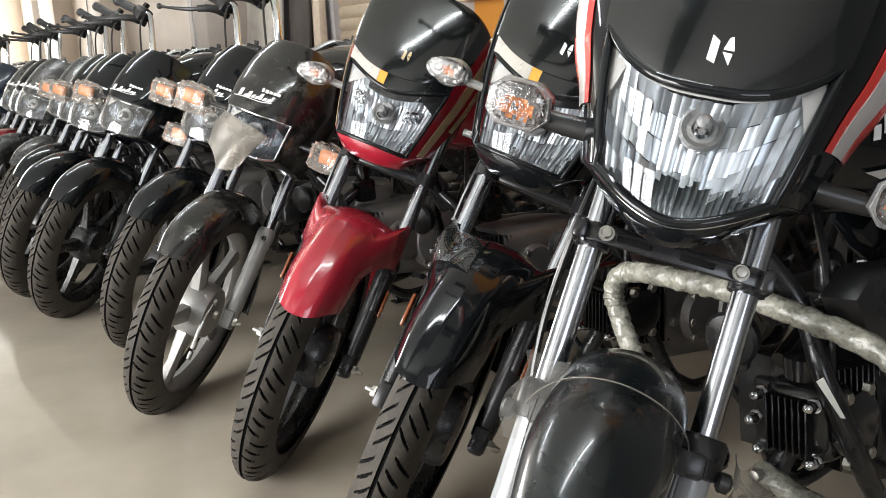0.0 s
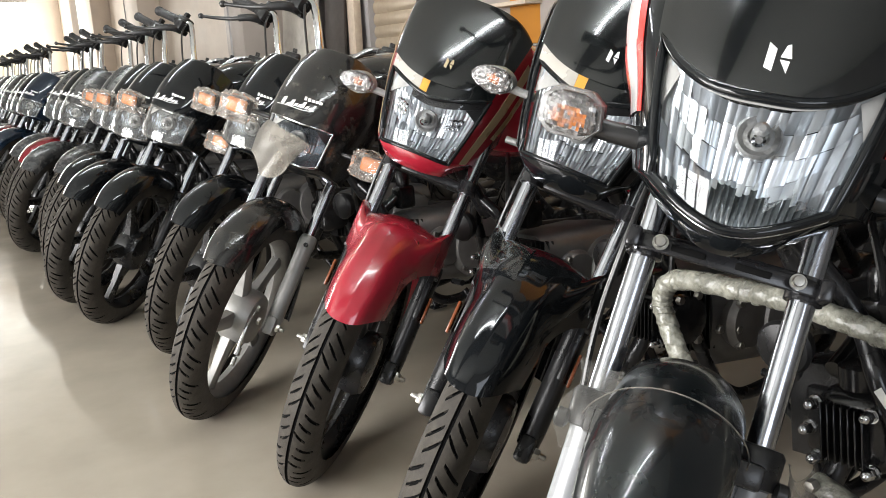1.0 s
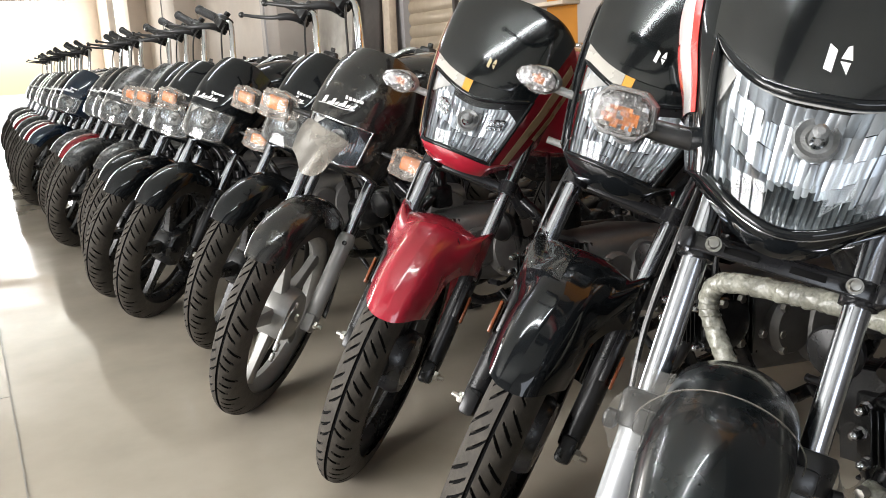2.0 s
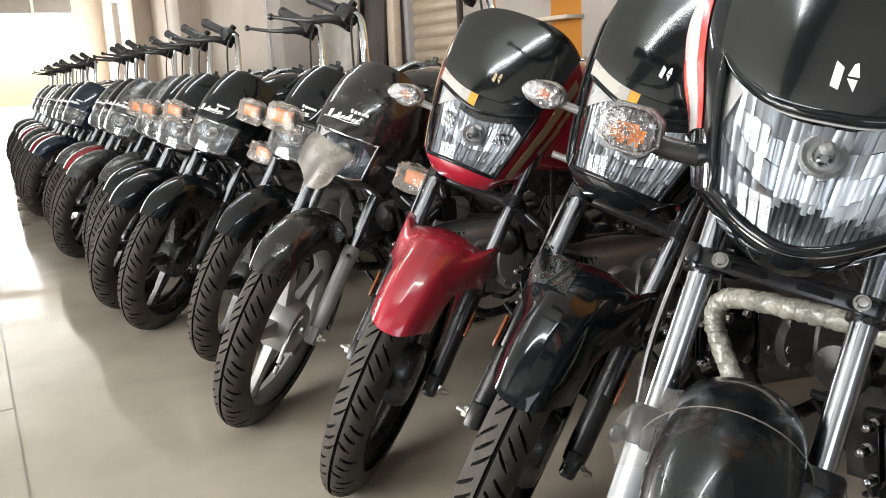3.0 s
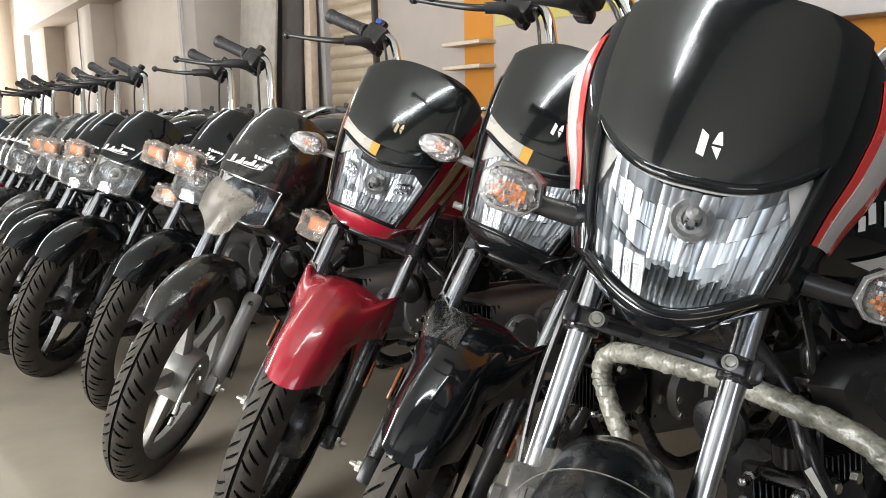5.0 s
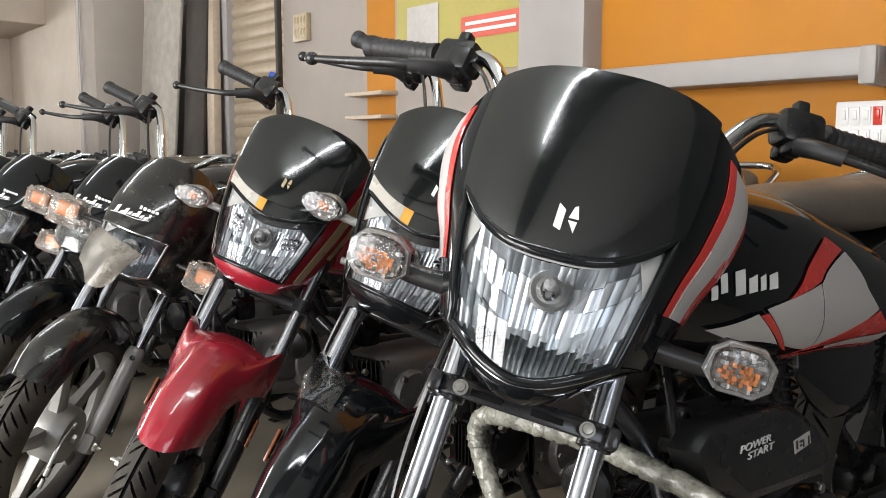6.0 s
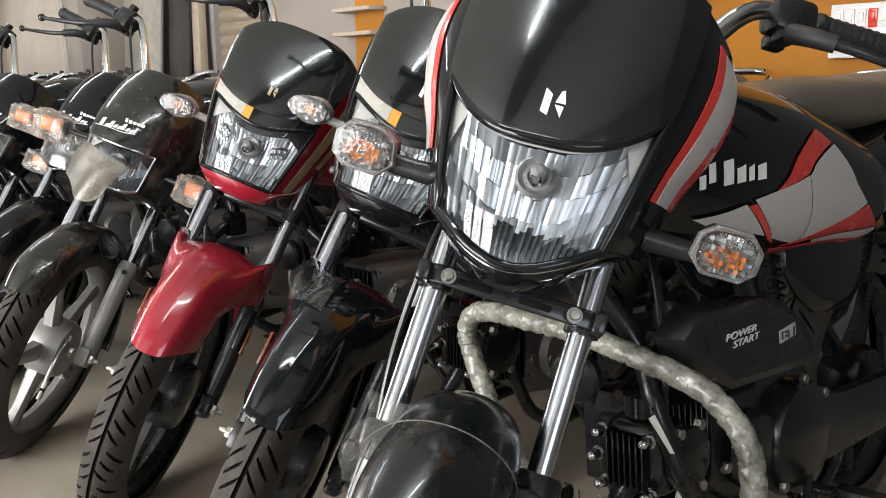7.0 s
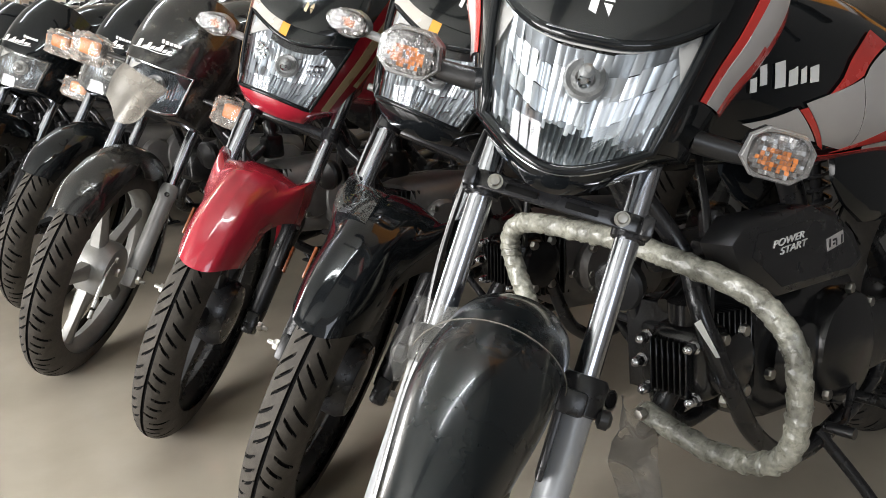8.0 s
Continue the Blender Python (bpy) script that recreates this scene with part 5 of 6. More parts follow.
def tall_bike(name, at, heading, lean, steer, paint, label, stripe, fender_label):
    root = thing(name, label, "motorcycle", pose(*at, 0, 0, 0, heading) @ pose(0, 0, 0, -lean), "motorcycles in the row")
    M = body_matrix(steer, lean)
    wheel(root, AXLE, MF, "front_wheel", DARK_ALLOY, DARK_ALLOY, FINE_TYRE)
    fork(root, DARK_ALLOY)
    for sd in (-1, 1):
        part("side_reflector", box(0.020, 0.006, 0.062, pose(0.068, sd * 0.1175, 0.455), 0.002), SIDE_REFLECTOR, root, "dull amber side reflector on the fork", MF)
    clamp(root, False)
    handlebar(root, 0.028 if paint is RED_PAINT else 0.048, 0.0, 0.0 if paint is RED_PAINT else -0.04, 1.06 if paint is RED_PAINT else 1.10)
    fd, skin = sculpted_fender(root, paint, fender_label, 0.055 if paint is RED_PAINT else 0.0)
    sh = TALL_SHELL
    c, v = cowl(root, sh, paint, "glossy headlight cowl")
    headlamp(root, sh, BLACK_PAINT, 9, tooth=False, brow=True)
    emblem(v, sh, GOLD_STRIPE if paint is RED_PAINT else WHITE_DECAL, 0.03, 0.22, 0.016)
    for sd in (-1, 1):
        e = sh.edge
        for band, f0, f1, t0, t1 in ((1, 0.30, 0.5, 0, 1), (2, 0.30, 0.5, 0, 0.8)) + (((1, 0.62, 0.74, 0.5, 1), (2, 0.62, 0.74, 0, 0.85)) if paint is RED_PAINT else ()):
            part("side_stripe", sh.patch(band, sd * (e + (1 - e) * f0), sd * (e + (1 - e) * f1), t0, t1, 0.0022, 6, 10, 0.001), stripe, c)
        drop_indicator(root, 0.140, sd * 0.215, 0.874, sd)
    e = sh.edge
    # Reflective strip under the visor; its silver and amber reflections are painted pieces.
    for nm, mt, p0, p1 in (("brow_panel", BAND, -1.0, -0.30), ("amber_sticker", AMBER_REFLECTION, -0.295, -0.14), ("brow_panel", SMOKE, -0.135, 1.0)):
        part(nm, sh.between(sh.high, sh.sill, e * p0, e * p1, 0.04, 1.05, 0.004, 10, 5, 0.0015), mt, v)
    if paint is not RED_PAINT:
        flap = sheet(lambda a, b: skin(0.52 + 0.47 * a, 0.03 + 0.40 * b, 0.004 + 0.004 * math.sin(7 * a + 5 * b)), 16, 14)
        part("film", crumple(flap, 0.0038, 22, 6.0), THIN_FILM, fd, "crumpled clear film", sharp=1.3).visible_shadow = False
    else:
        bar = [o for o in root.children if o.name.startswith("handlebar")][0]
        part("switch_button", box(0.03, 0.022, 0.016, pose(-0.052, -0.236, 1.274), 0.004), BLUE_PLASTIC, bar, "blue plastic button")
    body(root, M, paint, [], True, FINE_TYRE)
    return root


def square_bike(name, at, heading, lean, steer, paint, label, alloy, film=True, fender=None, tyre_me=None, lamps=True):
    root = thing(name, label, "motorcycle", pose(*at, 0, 0, 0, heading) @ pose(0, 0, 0, -lean), "motorcycles in the row")
    M = body_matrix(steer, lean)
    rim, leg = (ALLOY, GREY_PAINT) if alloy else (DARK_ALLOY, DARK_ALLOY)
    wheel(root, AXLE, MF, "front_wheel", rim, ALLOY if alloy else DARK_ALLOY, tyre_me or FINE_TYRE)
    fork(root, leg)
    clamp(root, False)
    handlebar(root, -0.012, 0.0, 0.0, 1.07)
    slim_fender(root, fender or paint, "slim rounded mudguard")
    sh = SQUARE_SHELL
    c, v = cowl(root, sh, paint, "black headlight cowl", paint, "black visor")
    headlamp(root, sh, CHROME, 13, tooth=False, mirror=DIM_REFLECTOR)
    m = face_pose(*sh.surf(-0.03, 0.850, 0.011), tip=0) @ pose(0, 0, 0, -22, 8, 0)
    for k, (x, h, up) in enumerate(((-0.058, 0.020, 0.003), (-0.046, 0.010, -0.004), (-0.036, 0.018, 0.002), (-0.026, 0.010, 0.0), (-0.016, 0.010, 0.0), (-0.006, 0.018, 0.005), (0.004, 0.010, 0.001), (0.014, 0.010, 0.001))):
        w2, sl = 0.0085, 0.004
        part("name_bar", plate([(x, up - h / 2), (x + w2, up - h / 2 + 0.001), (x + w2 + sl, up + h / 2 + 0.001), (x + sl, up + h / 2 - 0.002)], 0.0, 0.0010, m @ pose(0, -0.004 - 0.0001 * k, 0)), WHITE_DECAL, v)
    part("name_bar", tube([(-0.066, -0.014, 0.001), (-0.04, -0.012, 0.001), (0.0, -0.013, 0.001), (0.030, -0.008, 0.001)], 0.0011, 6, 4), WHITE_DECAL, v, m=m)
    bars(v, m, [(0.000, 0.019, 0.006, 0.010)] + [(0.010 + 0.0105 * k, 0.018, 0.008, 0.009 if k == 0 else 0.007) for k in range(4)], WHITE_DECAL)
    for sd in (-1, 1) if lamps else ():
        box_indicator(root, 0.102 if sd < 0 else 0.150, sd * (0.222 if sd < 0 else 0.205), 0.823 if sd < 0 else 0.781, sd, film, 3.0 + sd)
    if alloy:
        hang = sheet(lambda a, b: sh.surf(-0.64 + (0.98 - 0.25 * b) * a, 0.790 - (0.075 + 0.060 * math.sin(2.6 * a + 0.2)) * b - 0.03 * a, 0.008 + 0.016 * b + 0.006 * math.sin(9 * a + 3 * b)), 14, 12, thick=0.0005)
        w = part("lamp_wrap", crumple(hang, 0.0055, 18, 4.0), MILKY, v, "torn milky plastic wrap over the headlight", sharp=0.3)
    else:
        w = part("lamp_film", crumple(sh.patch(1, -0.62, 0.62, -0.08, 1.05, 0.008, 18, 8), 0.004, 30, 2.0), FILM, v, "crumpled clear film over the headlight", sharp=0.3)
    w.visible_shadow = False
    part("trim_strip", tube([sh.point(-sh.edge, 2, t / 10, 0.003) for t in range(11)] + [sh.point(sh.edge * (-1 + 2 * k / 12), 2, 1.0, 0.003) for k in range(1, 12)], 0.0030, 6, 1), MILKY, c, "milky edge strip")
    body(root, M, paint, [], alloy, tyre_me or FINE_TYRE)
    return root

# ---- room ----
def tile_floor():
    """Polished vinyl-look floor: soft clouds, scuffs and uneven gloss."""
    m = mat("polished_floor", (0.335, 0.295, 0.238), 0.14, vary=0.13, scale=2.2, rvary=0.10, dirt=0.26, dirt_color=(0.29, 0.255, 0.20), bump=0.03, bump_scale=25)
    return m


FLOOR = tile_floor()
JOINT = mat("floor_joint", (0.20, 0.18, 0.15), 0.6)
# Darker copy of the cream plaster: the pillar's shaded side put into its colour.
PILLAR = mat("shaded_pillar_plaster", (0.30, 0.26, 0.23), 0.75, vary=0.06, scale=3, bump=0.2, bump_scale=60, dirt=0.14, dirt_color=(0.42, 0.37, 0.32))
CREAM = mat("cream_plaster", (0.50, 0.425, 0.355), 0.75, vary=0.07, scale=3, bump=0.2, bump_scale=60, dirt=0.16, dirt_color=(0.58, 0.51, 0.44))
LILAC = mat("pale_plaster", (0.29, 0.252, 0.224), 0.75, vary=0.05, scale=3, bump=0.2, bump_scale=60, dirt=0.08, dirt_color=(0.5, 0.46, 0.43))
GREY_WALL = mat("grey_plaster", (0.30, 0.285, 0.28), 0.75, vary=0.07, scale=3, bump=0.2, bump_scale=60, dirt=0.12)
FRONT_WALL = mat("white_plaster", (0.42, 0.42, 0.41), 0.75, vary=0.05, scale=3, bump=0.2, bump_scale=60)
# Darker copy of the grey plaster, holding back bounce light from the near end.
SHADE_WALL = mat("dimmed_grey_plaster", (0.17, 0.165, 0.16), 0.75, vary=0.07, scale=3, bump=0.2, bump_scale=60)
# Near-black for unseen surfaces, so that glossy paint mirrors darkness.
REFLECTION_DARK = mat("reflection_dark", (0.05, 0.048, 0.046), 0.75, vary=0.08, scale=3, bump=0.2, bump_scale=60)
ORANGE = mat("orange_plaster", (0.38, 0.142, 0.001), 0.7, vary=0.06, scale=3, bump=0.2, bump_scale=60, dirt=0.05, dirt_color=(0.5, 0.24, 0.02))
WHITE_WALL = mat("white_gloss_paint", (0.28, 0.26, 0.25), 0.5, vary=0.05, scale=4, bump=0.15, bump_scale=50, dirt=0.10, dirt_color=(0.5, 0.45, 0.42))
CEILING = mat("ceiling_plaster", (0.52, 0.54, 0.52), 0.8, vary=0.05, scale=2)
SHUTTER = mat("shutter_paint", (0.36, 0.29, 0.21), 0.45, 0.2, vary=0.12, scale=8, dirt=0.25, dirt_color=(0.2, 0.16, 0.12))
# Shutter box against the doorway glare, its backlit darkness put into the colour.
BACKLIT_STEEL = mat("backlit_shutter_steel", (0.10, 0.085, 0.07), 0.6, vary=0.12, scale=4)
BOARD = mat("grey_ply_board", (0.32, 0.29, 0.25), 0.42, vary=0.34, scale=5, dirt=0.35, dirt_color=(0.42, 0.38, 0.33), bump=0.2)
DARK_BOARD = mat("dark_laminate", (0.030, 0.023, 0.019), 0.75, vary=0.3, scale=8)
PALE_WOOD = mat("pale_timber", (0.42, 0.34, 0.26), 0.6, vary=0.15, scale=14, dirt=0.15)
YELLOW_PAPER = mat("yellow_poster", (0.36, 0.31, 0.085), 0.45, vary=0.05)
RED_PAPER = mat("red_poster", (0.55, 0.10, 0.07), 0.45, vary=0.05)
GREY_PAPER = mat("grey_poster", (0.42, 0.40, 0.38), 0.45, vary=0.1)
SWITCH = mat("white_switch_plastic", (0.74, 0.73, 0.72), 0.35, vary=0.03)
OLD_PLASTIC = mat("yellowed_switch_plastic", (0.36, 0.29, 0.19), 0.45, vary=0.15, dirt=0.2)
RED_PLASTIC = mat("red_switch", (0.60, 0.05, 0.03), 0.3)
CONCRETE = mat("pale_concrete", (0.50, 0.48, 0.44), 0.85, vary=0.12, scale=1.0, bump=0.3, bump_scale=20)
TUBE_LIGHT = glow("lamp_tube", (0.93, 0.98, 1.0), 80.0)


def slab(name, x0, x1, y0, y1, z0, z1, material, label="", category="", kind="structure", bevel=0.0):
    ob = part(name, box(x1 - x0, y1 - y0, z1 - z0, None, bevel), material, None, "", ROOM @ pose((x0 + x1) / 2, (y0 + y1) / 2, (z0 + z1) / 2))
    return tagged(ob, label, category, "", kind)


slab("ground", -60, 12, -40, 30, -0.30, -0.12, CONCRETE, "bright pale concrete yard outside", "ground")
slab("floor", FAR - 0.6, NEAR + 0.2, FRONT - 0.4, WALL + 0.4, -0.12, 0.0, FLOOR, "polished pale beige floor", "floor")
slab("ceiling", FAR - 0.2, NEAR + 0.2, FRONT - 0.2, WALL + 0.4, HIGH, HIGH + 0.1, CEILING, "dim grey ceiling", "ceiling")
for k, (x0, x1, y0, y1) in enumerate(((-2.704, -2.700, FRONT, -0.05), (-5.504, -5.500, FRONT, -0.05), (-8.304, -8.300, FRONT, -0.05), (FAR, NEAR, -0.054, -0.050), (FAR, NEAR, -2.854, -2.850))):
    slab("floor_joint", x0, x1, y0, y1, 0.0, 0.0012 + 0.0002 * k, JOINT, "dark joint line in the floor", "floor joint")
# wall behind the row, in bays
slab("wall_back_far", FAR - 0.2, -16.9, WALL, WALL + 0.2, 0, HIGH, CREAM, "cream plastered wall", "wall")
slab("wall_over_window", -16.9, -14.2, WALL, WALL + 0.2, 2.7, HIGH, CREAM, "cream plastered wall", "wall")
slab("wall_under_window", -16.9, -14.2, WALL, WALL + 0.2, 0, 0.7, CREAM, "cream plastered wall", "wall")
slab("wall_back_middle", -14.2, -6.1, WALL, WALL + 0.2, 0, HIGH, CREAM, "cream plastered wall", "wall")
slab("wall_back_recess", -6.1, -4.9, WALL + 0.002, WALL + 0.2, 0, HIGH, GREY_WALL, "shaded grey plastered wall", "wall")
slab("wall_over_shutter", -4.9, -4.2, WALL, WALL + 0.2, 2.6, HIGH, CREAM, "cream plastered wall", "wall")
slab("wall_back_pale", -4.2, -3.4, WALL, WALL + 0.2, 0, HIGH, LILAC, "pale lilac-white plastered wall", "wall")
slab("wall_back_orange_strip", -3.4, -3.17, WALL, WALL + 0.2, 0, HIGH, ORANGE, "orange painted wall strip", "wall")
slab("wall_back_white", -3.17, -2.27, WALL, WALL + 0.2, 0, HIGH, LILAC, "pale lilac-white plastered wall", "wall")
# Grey end and dado are unseen, toned dark to keep orange out of reflections.
slab("wall_back_grey", -0.6, NEAR + 0.2, WALL, WALL + 0.2, 0.86, HIGH, REFLECTION_DARK, "unseen wall end, toned dark for the reflections", "wall")
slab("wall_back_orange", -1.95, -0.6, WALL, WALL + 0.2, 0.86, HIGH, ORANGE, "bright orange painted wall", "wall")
slab("wall_back_dado", -1.95, NEAR + 0.2, WALL, WALL + 0.2, 0, 0.86, REFLECTION_DARK, "unseen wall base, toned dark for the reflections", "wall")
slab("pillar_white", -2.27, -1.95, WALL - 0.10, WALL + 0.2, 0, HIGH, WHITE_WALL, "white painted pillar", "pillar", bevel=0.006)
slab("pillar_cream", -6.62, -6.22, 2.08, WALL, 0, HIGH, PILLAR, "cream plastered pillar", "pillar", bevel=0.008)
slab("pillar_far", -10.7, -10.05, 2.2, WALL, 0, HIGH, CREAM, "cream plastered pillar", "pillar", bevel=0.008)
slab("pillar_window", -13.9, -12.9, 2.2, WALL, 0, HIGH, CREAM, "cream plastered pillar", "pillar", bevel=0.008)
slab("beam", -14.2, -8.7, 2.05, WALL, 2.15, HIGH, CREAM, "cream plastered beam along the wall", "beam", bevel=0.008)
# Unseen beam, added so the visors mirror a dark band beside the tube.
slab("ceiling_beam", -0.72, -0.30, FRONT, WALL, HIGH - 0.34, HIGH, REFLECTION_DARK, "added unseen dark beam for the visors to reflect", "beam", bevel=0.008)
# end wall with the open doorway
slab("wall_end", FAR - 0.2, FAR, 1.9, WALL + 0.2, 0, HIGH, CREAM, "cream plastered end wall", "wall")
slab("wall_end_far", FAR - 0.2, FAR, FRONT - 0.2, -3.4, 0, HIGH, CREAM, "cream plastered end wall", "wall")
slab("wall_over_door", FAR - 0.2, FAR, -3.4, 1.9, 2.62, HIGH, CREAM, "cream plastered end wall", "wall")
# Unseen near wall, dimmed in colour to cut fill and reflections.
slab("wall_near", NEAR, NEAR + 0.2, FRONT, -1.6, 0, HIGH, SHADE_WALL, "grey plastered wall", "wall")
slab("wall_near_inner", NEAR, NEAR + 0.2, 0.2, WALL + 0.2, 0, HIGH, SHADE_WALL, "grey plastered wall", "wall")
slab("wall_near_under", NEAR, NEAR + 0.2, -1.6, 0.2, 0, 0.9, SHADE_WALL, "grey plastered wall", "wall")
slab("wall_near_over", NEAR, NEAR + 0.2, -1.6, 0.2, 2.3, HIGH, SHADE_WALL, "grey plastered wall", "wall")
# shop front behind the camera
slab("wall_front_near", 0.3, NEAR + 0.2, FRONT - 0.2, FRONT, 0, HIGH, FRONT_WALL, "pale plastered wall", "wall")
slab("wall_front_far", FAR - 0.2, -3.3, FRONT - 0.2, FRONT, 0, HIGH, FRONT_WALL, "white plastered wall", "wall")
slab("wall_over_front", -3.3, 0.3, FRONT - 0.2, FRONT, 2.65, HIGH, FRONT_WALL, "white plastered wall", "wall")
slab("wall_under_front", -3.3, 0.3, FRONT - 0.2, FRONT, 0, 0.25, FRONT_WALL, "white plastered wall", "wall")

# Piers added out of view to split the daylight mirrored in glossy parts.
for x in (-2.2, -1.0):
    slab("shop_front_post", x, x + 0.20, FRONT - 0.05, FRONT + 0.02, 0.25, 2.65, REFLECTION_DARK, "added unseen dark pier that breaks up reflections", "pier")


def roller_shutter(x0, x1, y, z0, z1, label, pitch=0.074):
    root = thing("roller_shutter", label, "shutter", ROOM @ pose((x0 + x1) / 2, y, z0))
    first = None
    w = x1 - x0
    for k in range(int((z1 - z0) / pitch)):
        mk = pose(0, 0, (k + 0.5) * pitch)
        if first is None:
            def f(a, b):
                return Vector(((a - 0.5) * w, -0.016 * abs(math.sin(math.pi * b)) ** 0.7, (b - 0.5) * pitch))
            first = part("slat", sheet(f, 1, 7, thick=0.002), SHUTTER, root, m=mk)
        else:
            o = new("slat", first.data)
            o.matrix_basis, o.parent = mk, root
    return root


roller_shutter(-4.9, -4.2, WALL + 0.05, 0.0, 2.6, "closed brown corrugated roller shutter")
box_top = thing("shutter_box", "rolled-up shutter box over the doorway", "shutter", ROOM @ pose(FAR + 0.12, -0.75, 2.24))
part("cover", box(0.22, 5.3, 0.38, pose(0, 0, 0.19), 0.02), BACKLIT_STEEL, box_top)
for k in (-2, -1, 0, 1, 2):
    part("strap", box(0.01, 0.05, 0.36, pose(0.114, k * 1.0, 0.19), 0.002), PALE_WOOD, box_top)


def leaning(name, label, category, x, y, w, h, t, material, side=0.0, back=4.0):
    root = thing(name, label, category, ROOM @ pose(x, y, 0.0, -back, side, 0))
    part("board" if t < 0.04 else "bar", box(w, t, h, pose(0, 0, h / 2), 0.004), material, root)
    return root


leaning("plywood_board", "tall grey plywood board leaning on the wall", "board", -5.75, WALL - 0.20, 0.62, 2.02, 0.02, BOARD, 3.5, 3)
leaning("dark_board", "tall dark laminate board leaning on the wall", "board", -5.20, WALL - 0.16, 0.30, 2.2, 0.02, DARK_BOARD, 1.0, 3)
leaning("timber_post", "pale timber strip leaning beside the shutter", "post", -4.93, WALL - 0.10, 0.10, 2.5, 0.05, PALE_WOOD, -2.5, 2)
leaning("iron_bar", "thin dark iron bar beside the shutter", "bar", -4.19, WALL - 0.03, 0.03, 2.6, 0.03, DARK_BOARD, -0.6, 0)


def switch_plate(x, z, cols, rows, label, reds=(), y=WALL, plastic=SWITCH):
    root = thing("switch_board", label, "switchboard", ROOM @ pose(x, y, z))
    w, h = cols * 0.030 + 0.02, rows * 0.062 + 0.02
    part("back_box", box(w, 0.03, h, pose(0, -0.015, 0), 0.004), plastic, root)
    for r in range(rows):
        for c in range(cols):
            m = pose((c - (cols - 1) / 2) * 0.030, -0.031, (r - (rows - 1) / 2) * 0.062, 4)
            part("switch", merge(box(0.024, 0.006, 0.050, m, 0.0015), box(0.014, 0.008, 0.026, m @ pose(0, -0.003, 0.004), 0.002)), RED_PLASTIC if (c, r) in reds else plastic, root)
    return root


switch_plate(-0.955, 1.035, 8, 2, "white switch board with one red switch on orange wall", ((3, 1),))
switch_plate(-3.98, 1.62, 4, 2, "small yellowed switch board on the pale wall", plastic=OLD_PLASTIC)

# ledge on the orange wall
ledge = thing("wall_shelf", "white painted concrete ledge on the orange wall", "shelf", ROOM @ pose(-1.44, WALL, 1.205))
part("slab", box(1.02, 0.14, 0.075, pose(0, -0.07, 0), 0.006), WHITE_WALL, ledge)
part("end_block", box(0.045, 0.15, 0.10, pose(0.485, -0.075, -0.012), 0.006), WHITE_WALL, ledge)
ledge2 = thing("wall_shelf", "white painted concrete ledge running on", "shelf", ROOM @ pose(-0.76, WALL, 1.24))
part("slab", box(0.32, 0.12, 0.07, pose(0, -0.06, 0), 0.006), WHITE_WALL, ledge2)
for z in (1.235, 1.125):
    sh_w = thing("small_shelf", "small broken wooden shelf on the orange strip", "shelf", ROOM @ pose(-3.30, WALL, z))
    part("board", box(0.30, 0.10, 0.018, pose(0, -0.05, 0), 0.003), PALE_WOOD, sh_w)

trunk = thing("cable_trunking", "white vertical cable cover above the switch board", "trunking", ROOM @ pose(-0.93, WALL, 1.16))
part("cover", box(0.035, 0.02, 0.11, pose(0, -0.01, 0), 0.003), SWITCH, trunk)

# posters beside the white pillar
poster = thing("poster", "yellow and red printed poster with plain lines", "poster", ROOM @ pose(-2.72, WALL - 0.004, 1.72))
part("sheet", box(0.86, 0.003, 0.84, None, 0.0), YELLOW_PAPER, poster)
part("red_panel", box(0.36, 0.002, 0.09, pose(0.20, -0.004, -0.24), 0.0), RED_PAPER, poster)
part("picture", box(0.22, 0.002, 0.26, pose(-0.24, -0.004, -0.24), 0.0), GREY_PAPER, poster)
for k in range(2):
    part("text_bar", box(0.30, 0.002, 0.014, pose(0.20, -0.0065, -0.225 - 0.03 * k), 0.0), PAPER, poster)

# cables and a conduit on the pillars
for x, y0 in ((-6.56, 2.072), (-10.72, 2.192)):
    cab = thing("cable", "loose grey cable run down the pillar", "cable", ROOM @ pose(x + 0.06, y0, 0))
    for k in range(2):
        part("strand", tube([(0.03 * k + 0.012 * math.sin(j * 1.7 + k), -0.004, 0.8 + 0.3 * j) for j in range(9)], 0.004, 6, 4), GREY_WALL, cab)
pipe = thing("pipe", "white painted conduit with a junction box", "pipe", ROOM @ pose(-11.0, WALL - 0.03, 0))
part("tube", tube([(0, 0, 0.0), (0, 0, 1.5), (0, 0, 3.2)], 0.016, 10, 1), WHITE_WALL, pipe)
part("box", box(0.12, 0.06, 0.28, pose(0, -0.02, 1.75), 0.01), WHITE_WALL, pipe)

# lamp tubes under the ceiling
lamp = thing("tube_light", "long bright lamp tube in a white batten", "ceiling light", ROOM @ pose(-0.80, 0.85, HIGH - 0.20, 0, 0, 90))
part("batten", box(1.55, 0.05, 0.04, pose(0, 0, 0.05), 0.004), WHITE_WALL, lamp)
part("tube", tube([(-0.75, 0, 0.0), (0.75, 0, 0.0)], 0.018, 12, 1), TUBE_LIGHT, lamp, "glowing lamp tube")
for sd in (-1, 1):
    part("cap", lathe([(0.019, 0), (0.021, 0.004), (0.021, 0.024), (0.019, 0.026)], 14, along((sd * 0.745, 0, 0), (sd, 0, 0))), WHITE_WALL, lamp)
    part("hanger", tube([(sd * 0.6, 0, 0.06), (sd * 0.6, 0, 0.20)], 0.004, 6, 1), WHITE_WALL, lamp)
copy_thing(lamp, ROOM @ pose(-5.2, 0.6, HIGH - 0.20, 0, 0, 90))

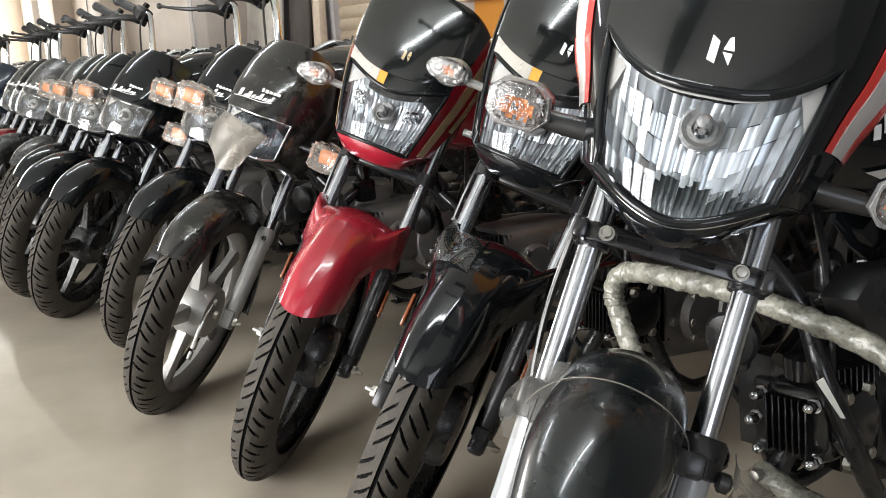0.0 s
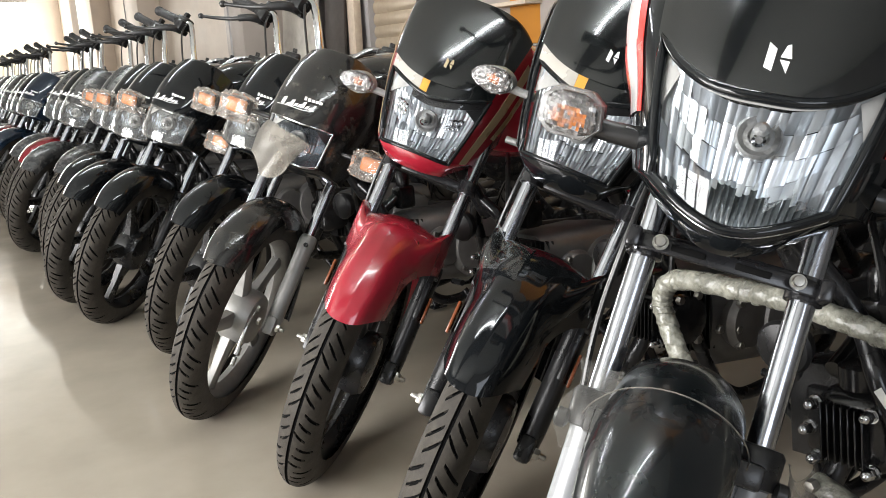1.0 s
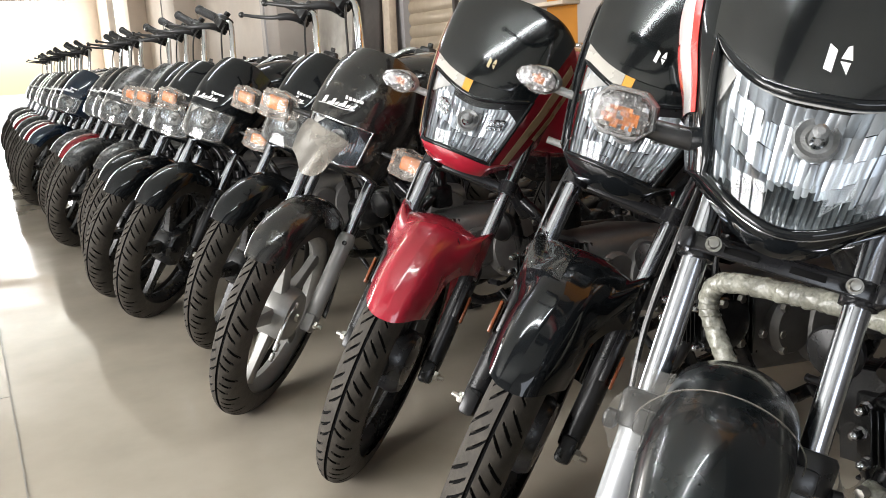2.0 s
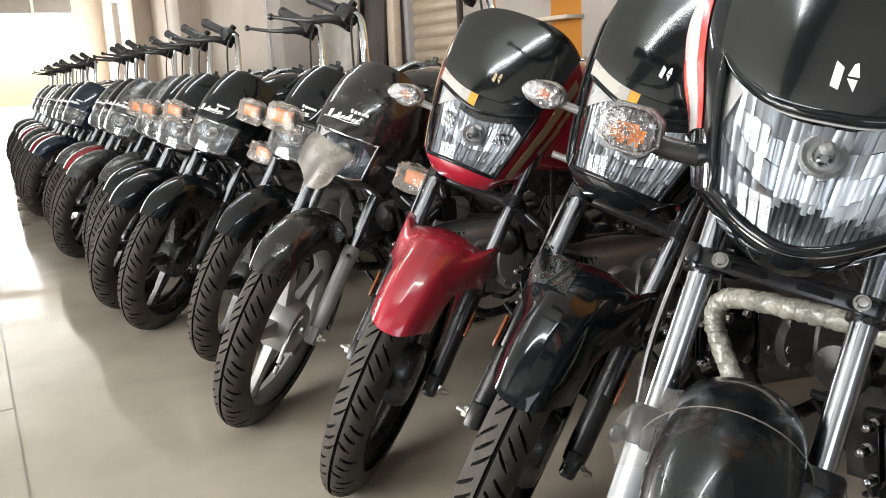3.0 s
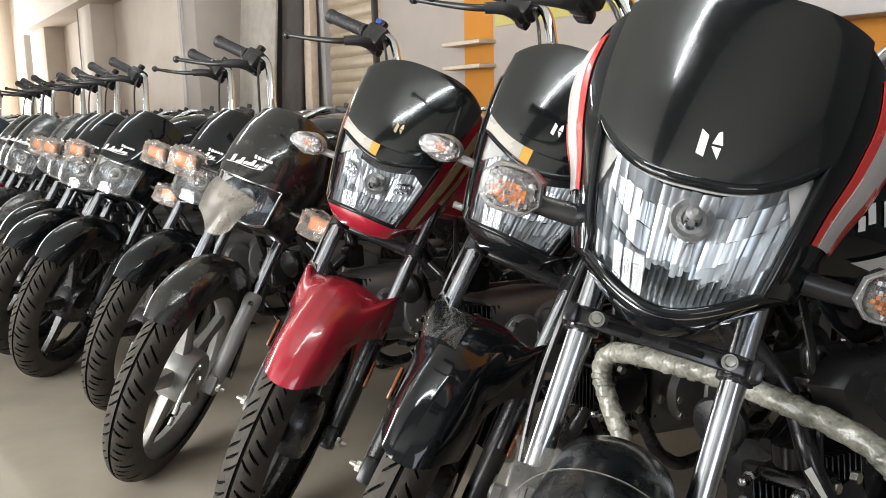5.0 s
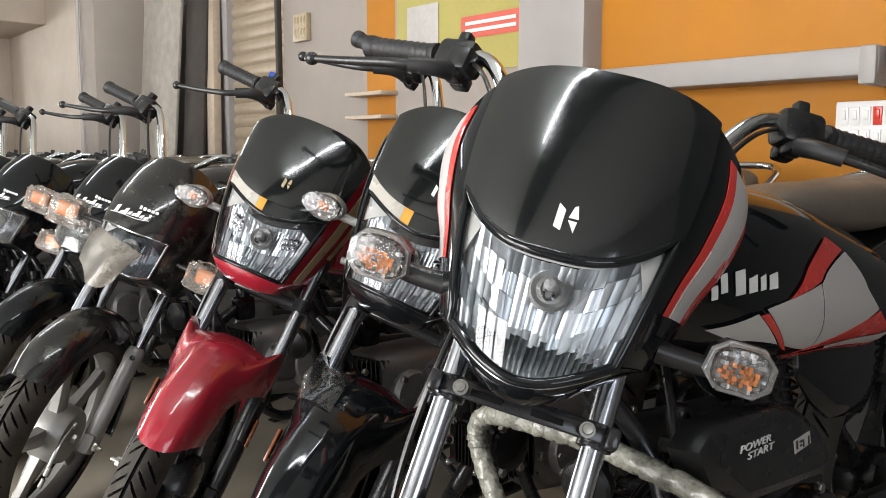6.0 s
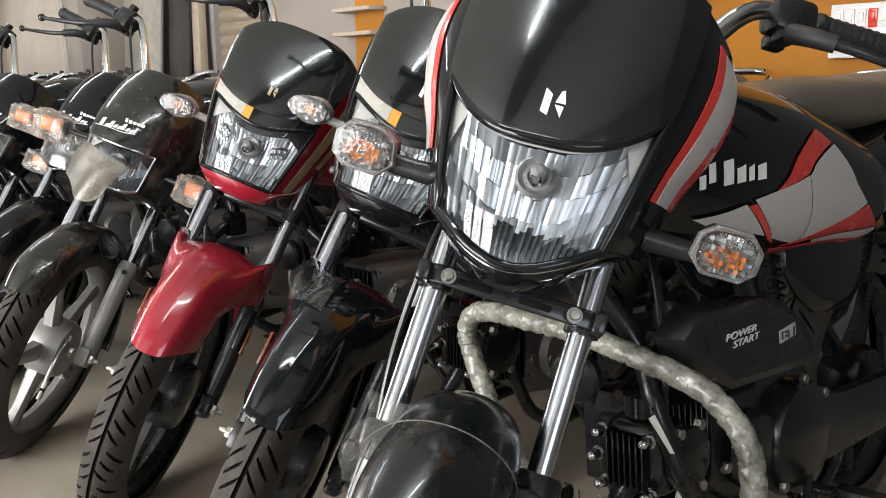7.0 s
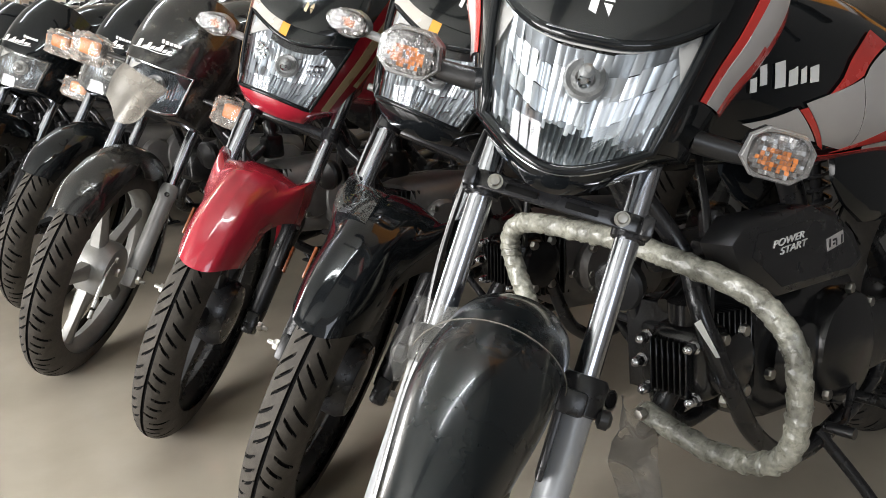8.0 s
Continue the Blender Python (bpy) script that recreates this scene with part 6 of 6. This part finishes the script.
# ---- the row ----
near_bike("motorcycle", (0.002, 0.773), 252.4, 15.8, 43)
tall_bike("motorcycle", (-0.178, 1.341), 252.3, 22.0, 43, BLACK_PAINT, "glossy black motorcycle with pointed clear indicators", SATIN, "glossy black mudguard under clear film")
tall_bike("motorcycle", (-0.453, 1.703), 258.6, 22.1, 47, RED_PAINT, "bright red motorcycle with smoked visor", GOLD_STRIPE, "bright red sculpted mudguard")
square_bike("motorcycle", (-0.799, 2.069), 258.9, 20.9, 46, DUSTY_BLACK, "dusty black commuter motorcycle with grey alloy wheels", True)
s2 = square_bike("motorcycle", (-1.055, 2.595), 256.4, 20.9, 45, BLACK_PAINT, "black commuter motorcycle with film on its indicators", False)
copy_thing(s2, pose(-1.455, 2.965, 0, 0, 0, 258.3) @ pose(0, 0, 0, -20.2))
FAR_ROW = ((-3.66, 0.39), (-4.08, 0.42), (-4.60, 0.46), (-4.95, 0.36), (-5.36, 0.38), (-5.84, 0.39), (-6.76, 0.32), (-7.10, 0.31), (-7.45, 0.31), (-8.35, 0.33), (-8.80, 0.34), (-9.30, 0.36), (-10.3, 0.38), (-11.2, 0.40))
red_one = blue_one = grey_one = None
for k, (a, b) in enumerate(FAR_ROW):
    q = ROOM @ Vector((a, b, 0))
    turn = 257 + (k * 37 % 5 - 2)
    place = pose(q.x, q.y, 0, 0, 0, turn) @ pose(0, 0, 0, -20.5)
    if k in (4, 7, 10):
        if red_one is None:
            red_one = square_bike("motorcycle", (q.x, q.y), turn, 20.5, 45, BLACK_PAINT, "black commuter motorcycle with dark red mudguard", False, fender=DARK_RED, lamps=False)
        else:
            copy_thing(red_one, place)
    elif k in (6, 11):
        if blue_one is None:
            blue_one = square_bike("motorcycle", (q.x, q.y), turn, 20.5, 45, BLUE_BLACK, "dark blue-black commuter motorcycle with slim mudguard", False, lamps=False)
        else:
            copy_thing(blue_one, place)
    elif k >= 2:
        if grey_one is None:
            # Haze over these far machines is put into their paint.
            grey_one = square_bike("motorcycle", (q.x, q.y), turn, 20.5, 45, HAZED_BLACK, "black commuter motorcycle with haze painted into its colour", False, lamps=False)
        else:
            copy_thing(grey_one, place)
    else:
        copy_thing(s2, place)
